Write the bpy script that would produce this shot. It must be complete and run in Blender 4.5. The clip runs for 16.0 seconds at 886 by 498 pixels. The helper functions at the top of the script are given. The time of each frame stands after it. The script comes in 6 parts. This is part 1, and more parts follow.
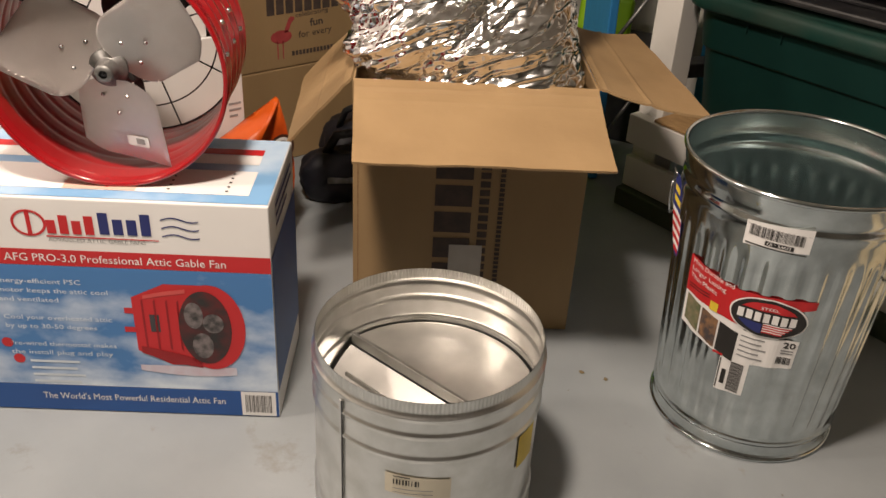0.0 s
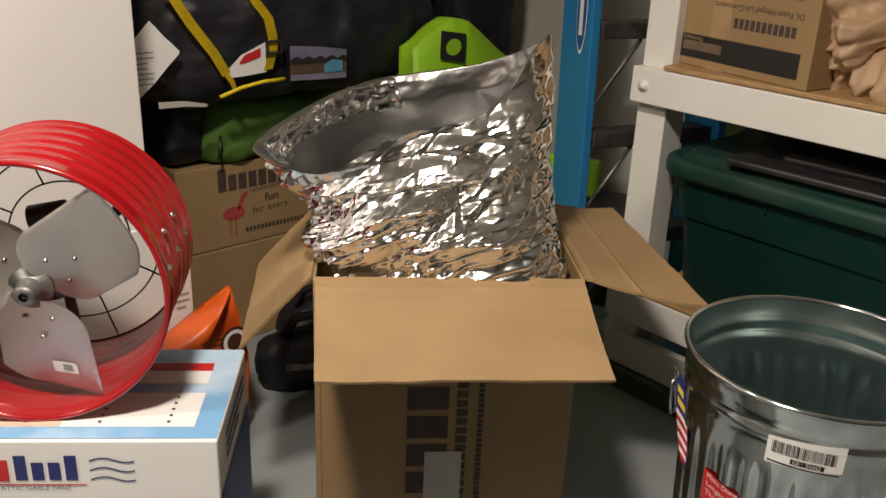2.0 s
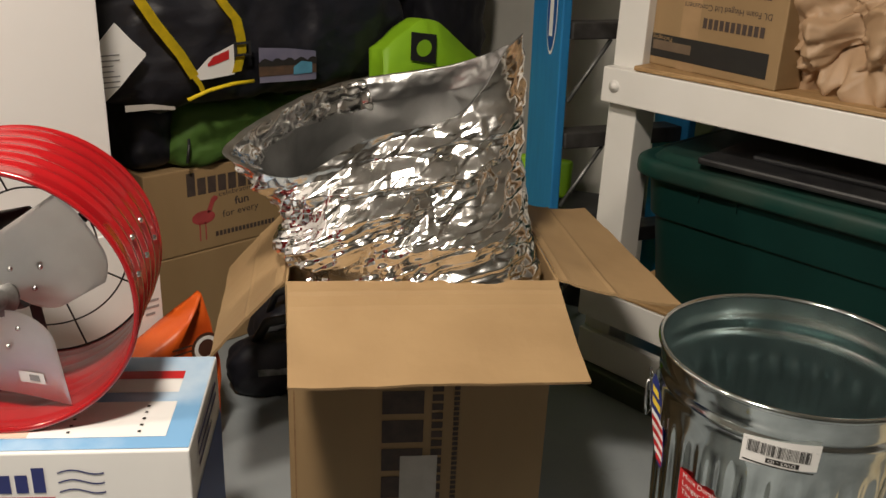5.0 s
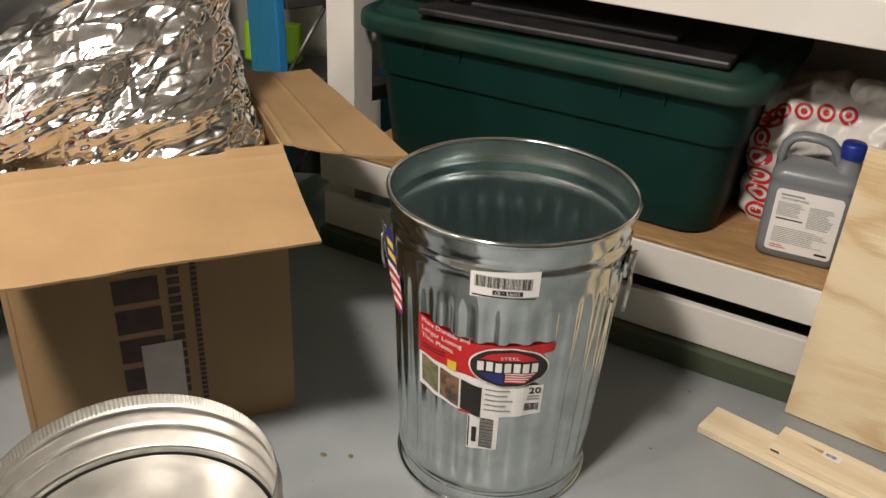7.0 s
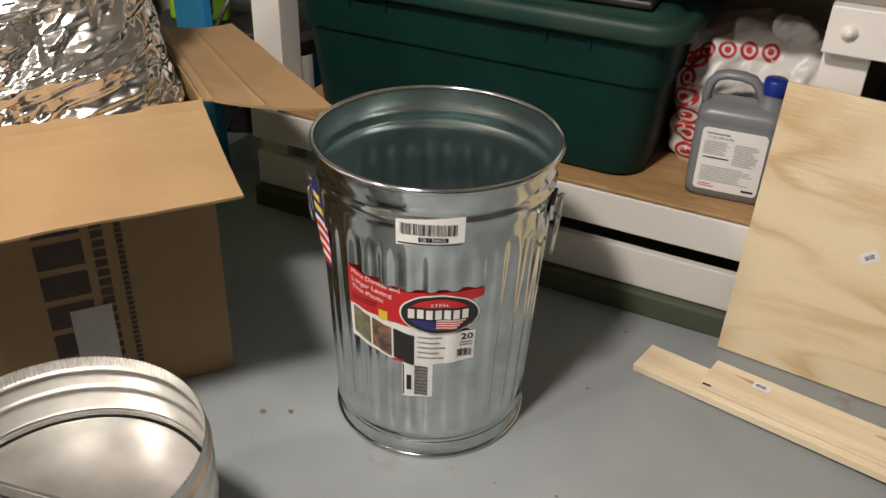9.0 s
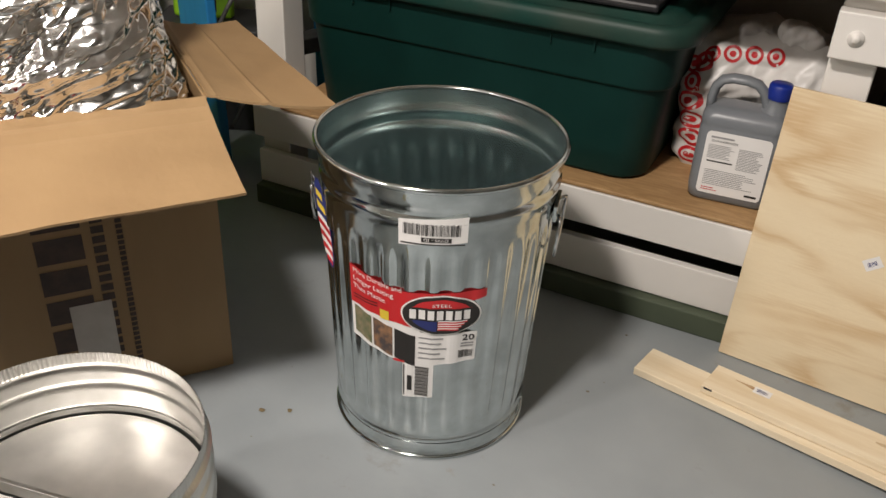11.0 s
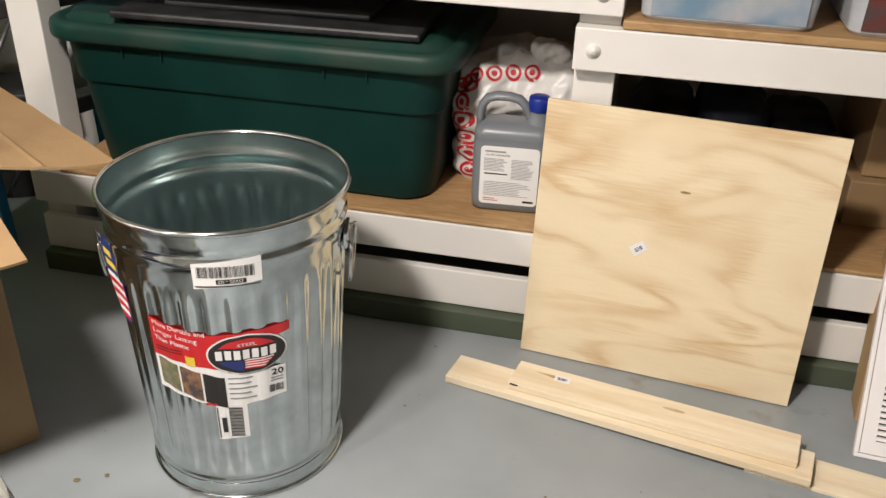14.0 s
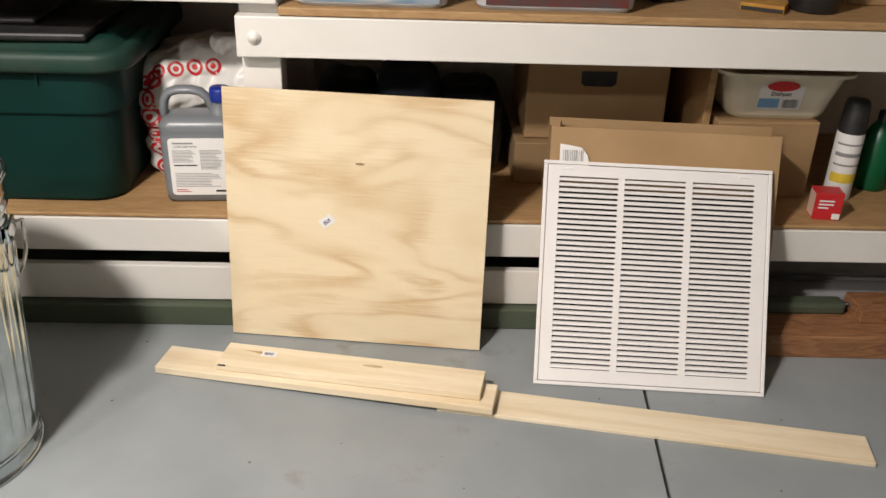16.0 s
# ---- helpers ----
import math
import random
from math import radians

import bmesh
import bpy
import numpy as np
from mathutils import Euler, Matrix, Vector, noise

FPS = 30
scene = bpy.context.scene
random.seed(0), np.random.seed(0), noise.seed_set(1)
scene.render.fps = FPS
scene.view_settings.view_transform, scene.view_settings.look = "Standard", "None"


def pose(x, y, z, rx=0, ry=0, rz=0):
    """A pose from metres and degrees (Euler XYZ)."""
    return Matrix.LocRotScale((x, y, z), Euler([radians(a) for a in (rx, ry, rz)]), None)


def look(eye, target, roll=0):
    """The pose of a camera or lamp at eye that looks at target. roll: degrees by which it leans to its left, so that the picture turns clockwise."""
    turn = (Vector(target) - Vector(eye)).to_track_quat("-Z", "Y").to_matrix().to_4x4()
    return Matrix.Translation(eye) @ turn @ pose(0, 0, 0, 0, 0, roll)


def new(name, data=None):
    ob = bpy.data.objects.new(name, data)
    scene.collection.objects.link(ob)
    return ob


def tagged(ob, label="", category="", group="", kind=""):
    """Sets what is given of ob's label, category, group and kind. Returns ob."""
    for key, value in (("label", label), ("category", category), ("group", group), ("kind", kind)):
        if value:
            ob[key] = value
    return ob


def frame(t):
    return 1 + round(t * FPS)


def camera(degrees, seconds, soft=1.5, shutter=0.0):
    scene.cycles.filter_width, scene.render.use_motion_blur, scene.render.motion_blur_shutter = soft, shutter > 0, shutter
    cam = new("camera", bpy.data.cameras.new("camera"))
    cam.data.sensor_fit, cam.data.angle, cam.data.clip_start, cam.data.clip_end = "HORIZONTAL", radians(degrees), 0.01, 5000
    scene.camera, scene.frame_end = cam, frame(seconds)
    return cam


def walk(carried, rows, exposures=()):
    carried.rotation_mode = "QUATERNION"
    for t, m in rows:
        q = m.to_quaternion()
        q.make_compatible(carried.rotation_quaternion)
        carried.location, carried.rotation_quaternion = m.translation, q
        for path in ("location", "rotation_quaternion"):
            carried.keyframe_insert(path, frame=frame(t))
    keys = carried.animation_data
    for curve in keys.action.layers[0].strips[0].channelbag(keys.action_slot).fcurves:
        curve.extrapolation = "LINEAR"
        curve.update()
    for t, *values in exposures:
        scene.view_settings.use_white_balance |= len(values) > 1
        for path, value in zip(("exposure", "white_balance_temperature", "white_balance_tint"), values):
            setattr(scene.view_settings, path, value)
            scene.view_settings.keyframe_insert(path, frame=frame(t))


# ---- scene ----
cam = camera(53.2, 16.0)
PATH = [
    (0, (0.235, -1.933, 1.226), (-1.086, -0.822, 0.216), 3.3),
    (0.5, (0.125, -1.93, 1.225), (-1.112, -0.728, 0.211), 4.2),
    (1, (0.027, -1.91, 1.224), (-1.225, -0.629, 0.336), 3.8),
    (1.5, (0.02, -1.852, 1.26), (-1.307, -0.594, 0.451), 2.2),
    (2, (0.036, -1.809, 1.266), (-1.331, -0.552, 0.523), 2.4),
    (2.5, (0.036, -1.801, 1.267), (-1.322, -0.53, 0.533), 2.2),
    (3, (0.034, -1.808, 1.267), (-1.298, -0.511, 0.532), 2.3),
    (5.5, (0.024, -1.802, 1.264), (-1.293, -0.493, 0.522), 2.6),
    (6, (0.034, -1.789, 1.259), (-1.212, -0.432, 0.482), 2.7),
    (6.5, (0.06, -1.755, 1.241), (-0.998, -0.292, 0.38), 2.7),
    (6.6, (0.06, -1.763, 1.237), (-0.939, -0.27, 0.358), 2.8),
    (7, (0.072, -1.737, 1.229), (-0.77, -0.204, 0.26), 2.9),
    (7.5, (0.089, -1.717, 1.215), (-0.664, -0.174, 0.189), 3.3),
    (8, (0.091, -1.714, 1.214), (-0.643, -0.17, 0.176), 3.3),
    (8.5, (0.11, -1.716, 1.217), (-0.624, -0.178, 0.17), 2.5),
    (9, (0.12, -1.72, 1.215), (-0.611, -0.18, 0.17), 2.1),
    (11.5, (0.106, -1.717, 1.21), (-0.619, -0.172, 0.167), 3.2),
    (12, (0.101, -1.715, 1.211), (-0.617, -0.165, 0.17), 3.2),
    (12.5, (0.102, -1.718, 1.213), (-0.621, -0.161, 0.186), 2.9),
    (13, (0.11, -1.728, 1.216), (-0.601, -0.152, 0.209), 2.7),
    (13.5, (0.12, -1.752, 1.228), (-0.472, -0.108, 0.255), 2.5),
    (14, (0.178, -1.761, 1.239), (-0.189, -0.049, 0.271), 1.8),
    (14.5, (0.284, -1.772, 1.246), (0.125, -0.025, 0.285), 1.9),
    (15, (0.426, -1.8, 1.219), (0.362, -0.034, 0.282), 2.7),
    (15.5, (0.472, -1.84, 1.213), (0.452, -0.063, 0.296), 2.3),
    (16, (0.441, -1.872, 1.214), (0.51, -0.098, 0.294), 2.0),
]
EXPOSURES = [(0, -0.33, 7100, 17), (1.0, -0.46, 7050, 15), (1.5, -0.46, 6800, 12), (6.0, -0.48, 6700, 10), (7.0, -0.10, 6600, 12), (8, -0.12, 6500, 13), (13, -0.03, 6300, 13), (13.5, 0.17, 6300, 13), (14.5, 0.35, 6250, 12), (16, 0.40, 6250, 12)]
walk(cam, [(t, look(eye, target, roll)) for t, eye, target, roll in PATH], EXPOSURES)

# ---- light ----
def lamp(name, place, target, size, size_y, power, colour):
    d = bpy.data.lights.new(name, "AREA")
    d.shape, d.size, d.size_y, d.energy, d.color = "RECTANGLE", size, size_y, power, colour
    ob = new(name, d)
    ob.matrix_world = look(place, target)
    return ob


WARM = (1.0, 0.905, 0.80)
LAMPS = ((-0.52, -1.78), (-1.7, -2.9))
lamp("ceiling_lamp_light", (*LAMPS[0], 2.36), (*LAMPS[0], 0), 0.22, 0.22, 78, WARM)
lamp("ceiling_lamp_light", (*LAMPS[1], 2.36), (*LAMPS[1], 0), 0.22, 0.22, 46, WARM)
world = bpy.data.worlds.new("world")
scene.world = world
world.use_nodes = True
world.node_tree.nodes["Background"].inputs[0].default_value = (0.9, 0.8, 0.7, 1)
world.node_tree.nodes["Background"].inputs[1].default_value = 0.01

# ---- materials ----
def material(name, base, rough=0.6, metal=0.0, second=None, scale=12.0, detail=4.0, stretch=(1, 1, 1), bump=0.0,
             bump_scale=60.0, rough_var=0.0, specular=0.5, object_coords=True, lo=0.35, hi=0.65, coat=0.0):
    """A surface with two colours mixed by noise, fine relief and uneven gloss."""
    m = bpy.data.materials.new(name)
    m.use_nodes = True
    nt = m.node_tree
    b = nt.nodes["Principled BSDF"]
    b.inputs["Roughness"].default_value, b.inputs["Metallic"].default_value = rough, metal
    b.inputs["Specular IOR Level"].default_value = specular
    b.inputs["Coat Weight"].default_value = coat
    tc = nt.nodes.new("ShaderNodeTexCoord")
    mp = nt.nodes.new("ShaderNodeMapping")
    mp.inputs["Scale"].default_value = stretch
    nt.links.new(tc.outputs["Object"], mp.inputs["Vector"])
    second = second or tuple(c * 0.82 for c in base)
    no = nt.nodes.new("ShaderNodeTexNoise")
    no.inputs["Scale"].default_value, no.inputs["Detail"].default_value = scale, detail
    nt.links.new(mp.outputs["Vector"], no.inputs["Vector"])
    ramp = nt.nodes.new("ShaderNodeMapRange")
    ramp.inputs["From Min"].default_value, ramp.inputs["From Max"].default_value = lo, hi
    nt.links.new(no.outputs["Fac"], ramp.inputs["Value"])
    mix = nt.nodes.new("ShaderNodeMix")
    mix.data_type = "RGBA"
    mix.inputs["A"].default_value, mix.inputs["B"].default_value = (*base, 1), (*second, 1)
    nt.links.new(ramp.outputs["Result"], mix.inputs["Factor"])
    nt.links.new(mix.outputs["Result"], b.inputs["Base Color"])
    if rough_var:
        rr = nt.nodes.new("ShaderNodeMapRange")
        rr.inputs["To Min"].default_value, rr.inputs["To Max"].default_value = rough - rough_var, rough + rough_var
        n3 = nt.nodes.new("ShaderNodeTexNoise")
        n3.inputs["Scale"].default_value, n3.inputs["Detail"].default_value = scale * 0.6, 5
        nt.links.new(mp.outputs["Vector"], n3.inputs["Vector"])
        nt.links.new(n3.outputs["Fac"], rr.inputs["Value"])
        nt.links.new(rr.outputs["Result"], b.inputs["Roughness"])
    if bump:
        n2 = nt.nodes.new("ShaderNodeTexNoise")
        n2.inputs["Scale"].default_value, n2.inputs["Detail"].default_value = bump_scale, 5
        nt.links.new(mp.outputs["Vector"], n2.inputs["Vector"])
        bp = nt.nodes.new("ShaderNodeBump")
        bp.inputs["Strength"].default_value, bp.inputs["Distance"].default_value = bump, 0.004
        nt.links.new(n2.outputs["Fac"], bp.inputs["Height"])
        nt.links.new(bp.outputs["Normal"], b.inputs["Normal"])
    return m


def wood_material(name, light, dark, scale, axis, distortion=3.0, rough=0.6, stops=(0.50, 0.86), detail=2.5, grain=0.3):
    """Bands of grain along an axis, bent by noise."""
    m = material(name, light, rough, bump=0.15, bump_scale=90, rough_var=0.08)
    nt = m.node_tree
    b = nt.nodes["Principled BSDF"]
    tc = nt.nodes["Texture Coordinate"]
    mp = nt.nodes.new("ShaderNodeMapping")
    mp.inputs["Scale"].default_value = axis
    nt.links.new(tc.outputs["Object"], mp.inputs["Vector"])
    wv = nt.nodes.new("ShaderNodeTexNoise")
    wv.inputs["Scale"].default_value, wv.inputs["Detail"].default_value, wv.inputs["Distortion"].default_value = scale, detail, distortion
    nt.links.new(mp.outputs["Vector"], wv.inputs["Vector"])
    fine = nt.nodes.new("ShaderNodeTexNoise")
    fine.inputs["Scale"].default_value, fine.inputs["Detail"].default_value = scale * 14, 4
    nt.links.new(mp.outputs["Vector"], fine.inputs["Vector"])
    add = nt.nodes.new("ShaderNodeMath")
    add.operation = "MULTIPLY_ADD"
    add.inputs[1].default_value = grain
    nt.links.new(fine.outputs["Fac"], add.inputs[0])
    nt.links.new(wv.outputs["Fac"], add.inputs[2])
    ramp = nt.nodes.new("ShaderNodeValToRGB")
    middle = tuple(0.6 * a + 0.4 * b for a, b in zip(light, dark))
    ramp.color_ramp.elements[0].position, ramp.color_ramp.elements[0].color = stops[0], (*light, 1)
    ramp.color_ramp.elements[1].position, ramp.color_ramp.elements[1].color = stops[1], (*dark, 1)
    if len(stops) > 2:
        ramp.color_ramp.elements.new(stops[2]).color = (*light, 1)
        ramp.color_ramp.elements.new(stops[3]).color = (*middle, 1)
    nt.links.new(add.outputs[0], ramp.inputs["Fac"])
    nt.links.new(ramp.outputs["Color"], b.inputs["Base Color"])
    return m


def veneer_material(name, light, dark):
    """Rotary-cut veneer: broad wavy bands, soft on one side and sharp on the other, with fine grain along x."""
    m = material(name, light, 0.55, bump=0.15, bump_scale=90, rough_var=0.08)
    nt = m.node_tree
    b, tc = nt.nodes["Principled BSDF"], nt.nodes["Texture Coordinate"]

    def noise_of(stretch, scale, detail, distortion=0.0):
        mp, no = nt.nodes.new("ShaderNodeMapping"), nt.nodes.new("ShaderNodeTexNoise")
        mp.inputs["Scale"].default_value = stretch
        mp.inputs["Location"].default_value = (3.7, 1.9, 0)
        nt.links.new(tc.outputs["Object"], mp.inputs["Vector"])
        nt.links.new(mp.outputs["Vector"], no.inputs["Vector"])
        no.inputs["Scale"].default_value, no.inputs["Detail"].default_value, no.inputs["Distortion"].default_value = scale, detail, distortion
        return no.outputs["Fac"]

    def maths(kind, a, c):
        n = nt.nodes.new("ShaderNodeMath")
        n.operation = kind
        for i, v in enumerate((a, c)):
            if isinstance(v, (int, float)):
                n.inputs[i].default_value = v
            else:
                nt.links.new(v, n.inputs[i])
        return n.outputs[0]

    field = noise_of((0.62, 1.75, 1), 2.7, 2.2, 0.9)
    fibre = noise_of((0.06, 1, 1), 210, 3)
    rings = maths("FRACT", maths("ADD", maths("MULTIPLY", field, 5.6), maths("MULTIPLY", fibre, 0.34)), 0)
    ramp = nt.nodes.new("ShaderNodeValToRGB")
    ramp.color_ramp.elements[0].position, ramp.color_ramp.elements[0].color = 0.0, (0.35, 0.35, 0.35, 1)
    ramp.color_ramp.elements[1].position, ramp.color_ramp.elements[1].color = 1.0, (0.35, 0.35, 0.35, 1)
    for at, v in ((0.14, 0.18), (0.30, 0.05), (0.50, 0.12), (0.72, 0.75), (0.84, 0.95)):
        ramp.color_ramp.elements.new(at).color = (v, v, v, 1)
    nt.links.new(rings, ramp.inputs["Fac"])
    strength = nt.nodes.new("ShaderNodeMapRange")
    strength.inputs["From Min"].default_value, strength.inputs["From Max"].default_value = 0.36, 0.60
    nt.links.new(noise_of((1, 1.3, 1), 4.2, 2), strength.inputs["Value"])
    amount = maths("ADD", maths("MULTIPLY", ramp.outputs["Color"], strength.outputs["Result"]), maths("MULTIPLY", maths("SUBTRACT", fibre, 0.5), 0.35))
    mix = nt.nodes.new("ShaderNodeMix")
    mix.data_type = "RGBA"
    mix.inputs["A"].default_value, mix.inputs["B"].default_value = (*light, 1), (*dark, 1)
    nt.links.new(amount, mix.inputs["Factor"])
    nt.links.new(mix.outputs["Result"], b.inputs["Base Color"])
    return m


FLOOR = material("painted concrete", (0.29, 0.315, 0.325), 0.40, second=(0.235, 0.26, 0.27), scale=3.4, detail=12, bump=0.10, bump_scale=55, rough_var=0.12, lo=0.32, hi=0.68)


def stain(mat, colour, scale, lo, hi):
    """Sparse worn spots and stains over a surface."""
    nt = mat.node_tree
    b = nt.nodes["Principled BSDF"]
    old = b.inputs["Base Color"].links[0].from_socket
    no, mr, mix = nt.nodes.new("ShaderNodeTexNoise"), nt.nodes.new("ShaderNodeMapRange"), nt.nodes.new("ShaderNodeMix")
    no.inputs["Scale"].default_value, no.inputs["Detail"].default_value, no.inputs["Roughness"].default_value = scale, 9, 0.68
    nt.links.new(nt.nodes["Texture Coordinate"].outputs["Object"], no.inputs["Vector"])
    mr.inputs["From Min"].default_value, mr.inputs["From Max"].default_value = lo, hi
    nt.links.new(no.outputs["Fac"], mr.inputs["Value"])
    mix.data_type = "RGBA"
    mix.inputs["B"].default_value = (*colour, 1)
    nt.links.new(mr.outputs["Result"], mix.inputs["Factor"])
    nt.links.new(old, mix.inputs["A"])
    nt.links.new(mix.outputs["Result"], b.inputs["Base Color"])


stain(FLOOR, (0.17, 0.155, 0.12), 5.0, 0.60, 0.78)
stain(FLOOR, (0.10, 0.10, 0.10), 21.0, 0.70, 0.78)
stain(FLOOR, (0.21, 0.19, 0.155), 9.0, 0.655, 0.80)
WALL = material("wall paint", (0.70, 0.68, 0.62), 0.8, scale=3, bump=0.15, bump_scale=180)
CEILING = material("ceiling paint", (0.60, 0.585, 0.55), 0.9, scale=4)
WHITE = material("white paint", (0.78, 0.76, 0.72), 0.45, second=(0.74, 0.72, 0.675), scale=5, detail=6, bump=0.10, bump_scale=35)
SILL_GREEN = material("green sill paint", (0.075, 0.095, 0.06), 0.6, scale=8, bump=0.2)
SHELF_PLY = wood_material("shelf board", (0.44, 0.275, 0.125), (0.33, 0.19, 0.08), 7, (1, 5, 5))
PLYWOOD = veneer_material("pine plywood", (0.80, 0.675, 0.46), (0.60, 0.42, 0.225))
PINE = wood_material("pine board", (0.80, 0.70, 0.52), (0.69, 0.56, 0.37), 5, (0.5, 6, 6), 0.6)
PLY_EDGE = material("plywood edge", (0.50, 0.34, 0.18), 0.7, second=(0.25, 0.15, 0.07), scale=60, stretch=(0.1, 4, 4))
LUMBER = wood_material("old lumber", (0.33, 0.16, 0.07), (0.17, 0.07, 0.03), 6, (1, 6, 6))
KRAFT = material("kraft cardboard", (0.335, 0.219, 0.106), 0.68, second=(0.285, 0.182, 0.086), scale=5, detail=8, stretch=(1, 1, 0.4), bump=0.14, bump_scale=70)
KRAFT_DARK = material("brown cardboard", (0.40, 0.258, 0.125), 0.75, second=(0.34, 0.215, 0.10), scale=6, detail=8, bump=0.06, bump_scale=120)
KRAFT_EDGE = material("cut cardboard", (0.30, 0.18, 0.085), 0.9, second=(0.2, 0.11, 0.05), scale=160)
PAPER = material("brown paper", (0.47, 0.32, 0.20), 0.55, second=(0.40, 0.26, 0.15), scale=9, bump=0.2, bump_scale=30)
GALV = material("galvanised steel", (0.69, 0.74, 0.74), 0.125, 1.0, second=(0.50, 0.54, 0.54), scale=16, detail=3, rough_var=0.03, bump=0.02, bump_scale=14)
GALV_IN = material("galvanised steel inside", (0.66, 0.77, 0.77), 0.24, 1.0, second=(0.54, 0.63, 0.63), scale=14, rough_var=0.06)
STEEL = material("duct steel", (0.72, 0.72, 0.70), 0.31, 1.0, second=(0.60, 0.60, 0.57), scale=20, rough_var=0.08, bump=0.015, bump_scale=30)
CHROME = material("bright wire", (0.7, 0.7, 0.7), 0.2, 1.0, scale=20)
FOIL = material("silver foil", (0.90, 0.89, 0.87), 0.15, 1.0, second=(0.82, 0.81, 0.79), scale=25, rough_var=0.04, bump=0.12, bump_scale=40)
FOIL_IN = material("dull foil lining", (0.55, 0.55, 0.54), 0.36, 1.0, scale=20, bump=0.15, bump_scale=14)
ALUMINIUM = material("aluminium blade", (0.90, 0.86, 0.83), 0.34, 1.0, second=(0.83, 0.79, 0.76), scale=14, rough_var=0.06, bump=0.03, bump_scale=9)
PLATE = material("damper sheet", (0.90, 0.88, 0.84), 0.40, 1.0, second=(0.70, 0.69, 0.66), scale=9, rough_var=0.12, bump=0.10, bump_scale=10)
# for the walls out of view: made dark so less light bounces into shadows
UNSEEN_WALL = material("darkened tan of the unseen walls", (0.36, 0.33, 0.29), 0.7, scale=3)
PALE_PRINT = material("pale print", (0.68, 0.76, 0.83), 0.5, scale=6)
RED_PAINT = material("red gloss paint", (0.33, 0.006, 0.009), 0.18, second=(0.29, 0.005, 0.008), scale=8, coat=0.5, bump=0.02, bump_scale=12)
RED_INSIDE = material("duller red paint inside", (0.30, 0.006, 0.009), 0.34, second=(0.25, 0.005, 0.007), scale=8, bump=0.03, bump_scale=12)
BLACK = material("black plastic", (0.015, 0.015, 0.017), 0.45, second=(0.03, 0.03, 0.03), scale=20)
BLACK_CLOTH = material("black nylon", (0.008, 0.008, 0.012), 0.5, second=(0.015, 0.015, 0.021), scale=18, bump=0.6, bump_scale=26, specular=0.4)
NAVY = material("navy nylon", (0.02, 0.03, 0.05), 0.6, scale=14, bump=0.4, bump_scale=30)
DARK_GREY = material("dark grey plastic", (0.05, 0.05, 0.055), 0.5, scale=14)
GREY_STEP = material("grey aluminium step", (0.32, 0.32, 0.31), 0.5, 0.8, second=(0.12, 0.12, 0.11), scale=25)
DARK_STEP = material("worn dark step", (0.10, 0.095, 0.09), 0.5, 0.5, second=(0.045, 0.04, 0.038), scale=14, detail=8)
GREEN_TUB = material("green tub plastic", (0.003, 0.024, 0.020), 0.5, second=(0.004, 0.030, 0.025), scale=5, bump=0.05, bump_scale=200, rough_var=0.06, specular=0.2)
DUSTY_GREEN = material("dusty green lid", (0.006, 0.040, 0.031), 0.5, second=(0.024, 0.047, 0.036), scale=6, detail=8, rough_var=0.1, specular=0.3)
GREEN_CLOTH = material("green nylon", (0.055, 0.125, 0.016), 0.7, second=(0.068, 0.150, 0.024), scale=10, bump=0.3, bump_scale=24)
LIME = material("lime nylon", (0.34, 0.66, 0.02), 0.55, second=(0.28, 0.58, 0.02), scale=8, bump=0.15, bump_scale=40)
LADDER_BLUE = material("blue fibreglass", (0.02, 0.20, 0.45), 0.4, second=(0.018, 0.17, 0.40), scale=14, stretch=(4, 4, 0.5), bump=0.1)
YELLOW = material("yellow webbing", (0.90, 0.66, 0.015), 0.6, scale=40, bump=0.3, bump_scale=300)
ORANGE = material("orange film", (0.66, 0.11, 0.012), 0.35, second=(0.52, 0.07, 0.010), scale=8, bump=0.3, bump_scale=20)
PRINT_WHITE = material("white print", (0.80, 0.79, 0.77), 0.5, second=(0.76, 0.75, 0.73), scale=6)
PRINT_RED = material("red print", (0.55, 0.02, 0.025), 0.45, second=(0.5, 0.018, 0.02), scale=6)
PRINT_BLUE = material("blue print", (0.012, 0.085, 0.30), 0.45, second=(0.012, 0.075, 0.27), scale=6)
PRINT_NAVY = material("navy print", (0.02, 0.03, 0.16), 0.5, scale=6)
PRINT_SKY = material("sky print", (0.18, 0.38, 0.62), 0.45, second=(0.62, 0.74, 0.84), scale=5.5, detail=6, stretch=(1, 1, 1.6), lo=0.45, hi=0.75)
PRINT_CLOUD = material("cloud print", (0.055, 0.19, 0.44), 0.45, second=(0.66, 0.75, 0.84), scale=6.5, detail=6, stretch=(1, 1, 1.6), lo=0.22, hi=0.52)
nt = PRINT_CLOUD.node_tree
split, shift = nt.nodes.new("ShaderNodeSeparateXYZ"), nt.nodes.new("ShaderNodeMath")
nt.links.new(nt.nodes["Texture Coordinate"].outputs["Object"], split.inputs[0])
shift.operation = "MULTIPLY_ADD"
shift.inputs[1].default_value = -1.1
nt.links.new(split.outputs["Z"], shift.inputs[0])
nt.links.new(nt.nodes["Noise Texture"].outputs["Fac"], shift.inputs[2])
nt.links.new(shift.outputs[0], nt.nodes["Map Range"].inputs["Value"])
PRINT_BLACK = material("black ink", (0.02, 0.018, 0.016), 0.6, scale=30)
PRINT_INK = material("box ink", (0.05, 0.035, 0.03), 0.7, second=(0.075, 0.05, 0.04), scale=40)
PRINT_GREY = material("grey print", (0.30, 0.30, 0.30), 0.6, scale=30)
PRINT_PINK = material("pink ink", (0.42, 0.06, 0.06), 0.6, scale=30)
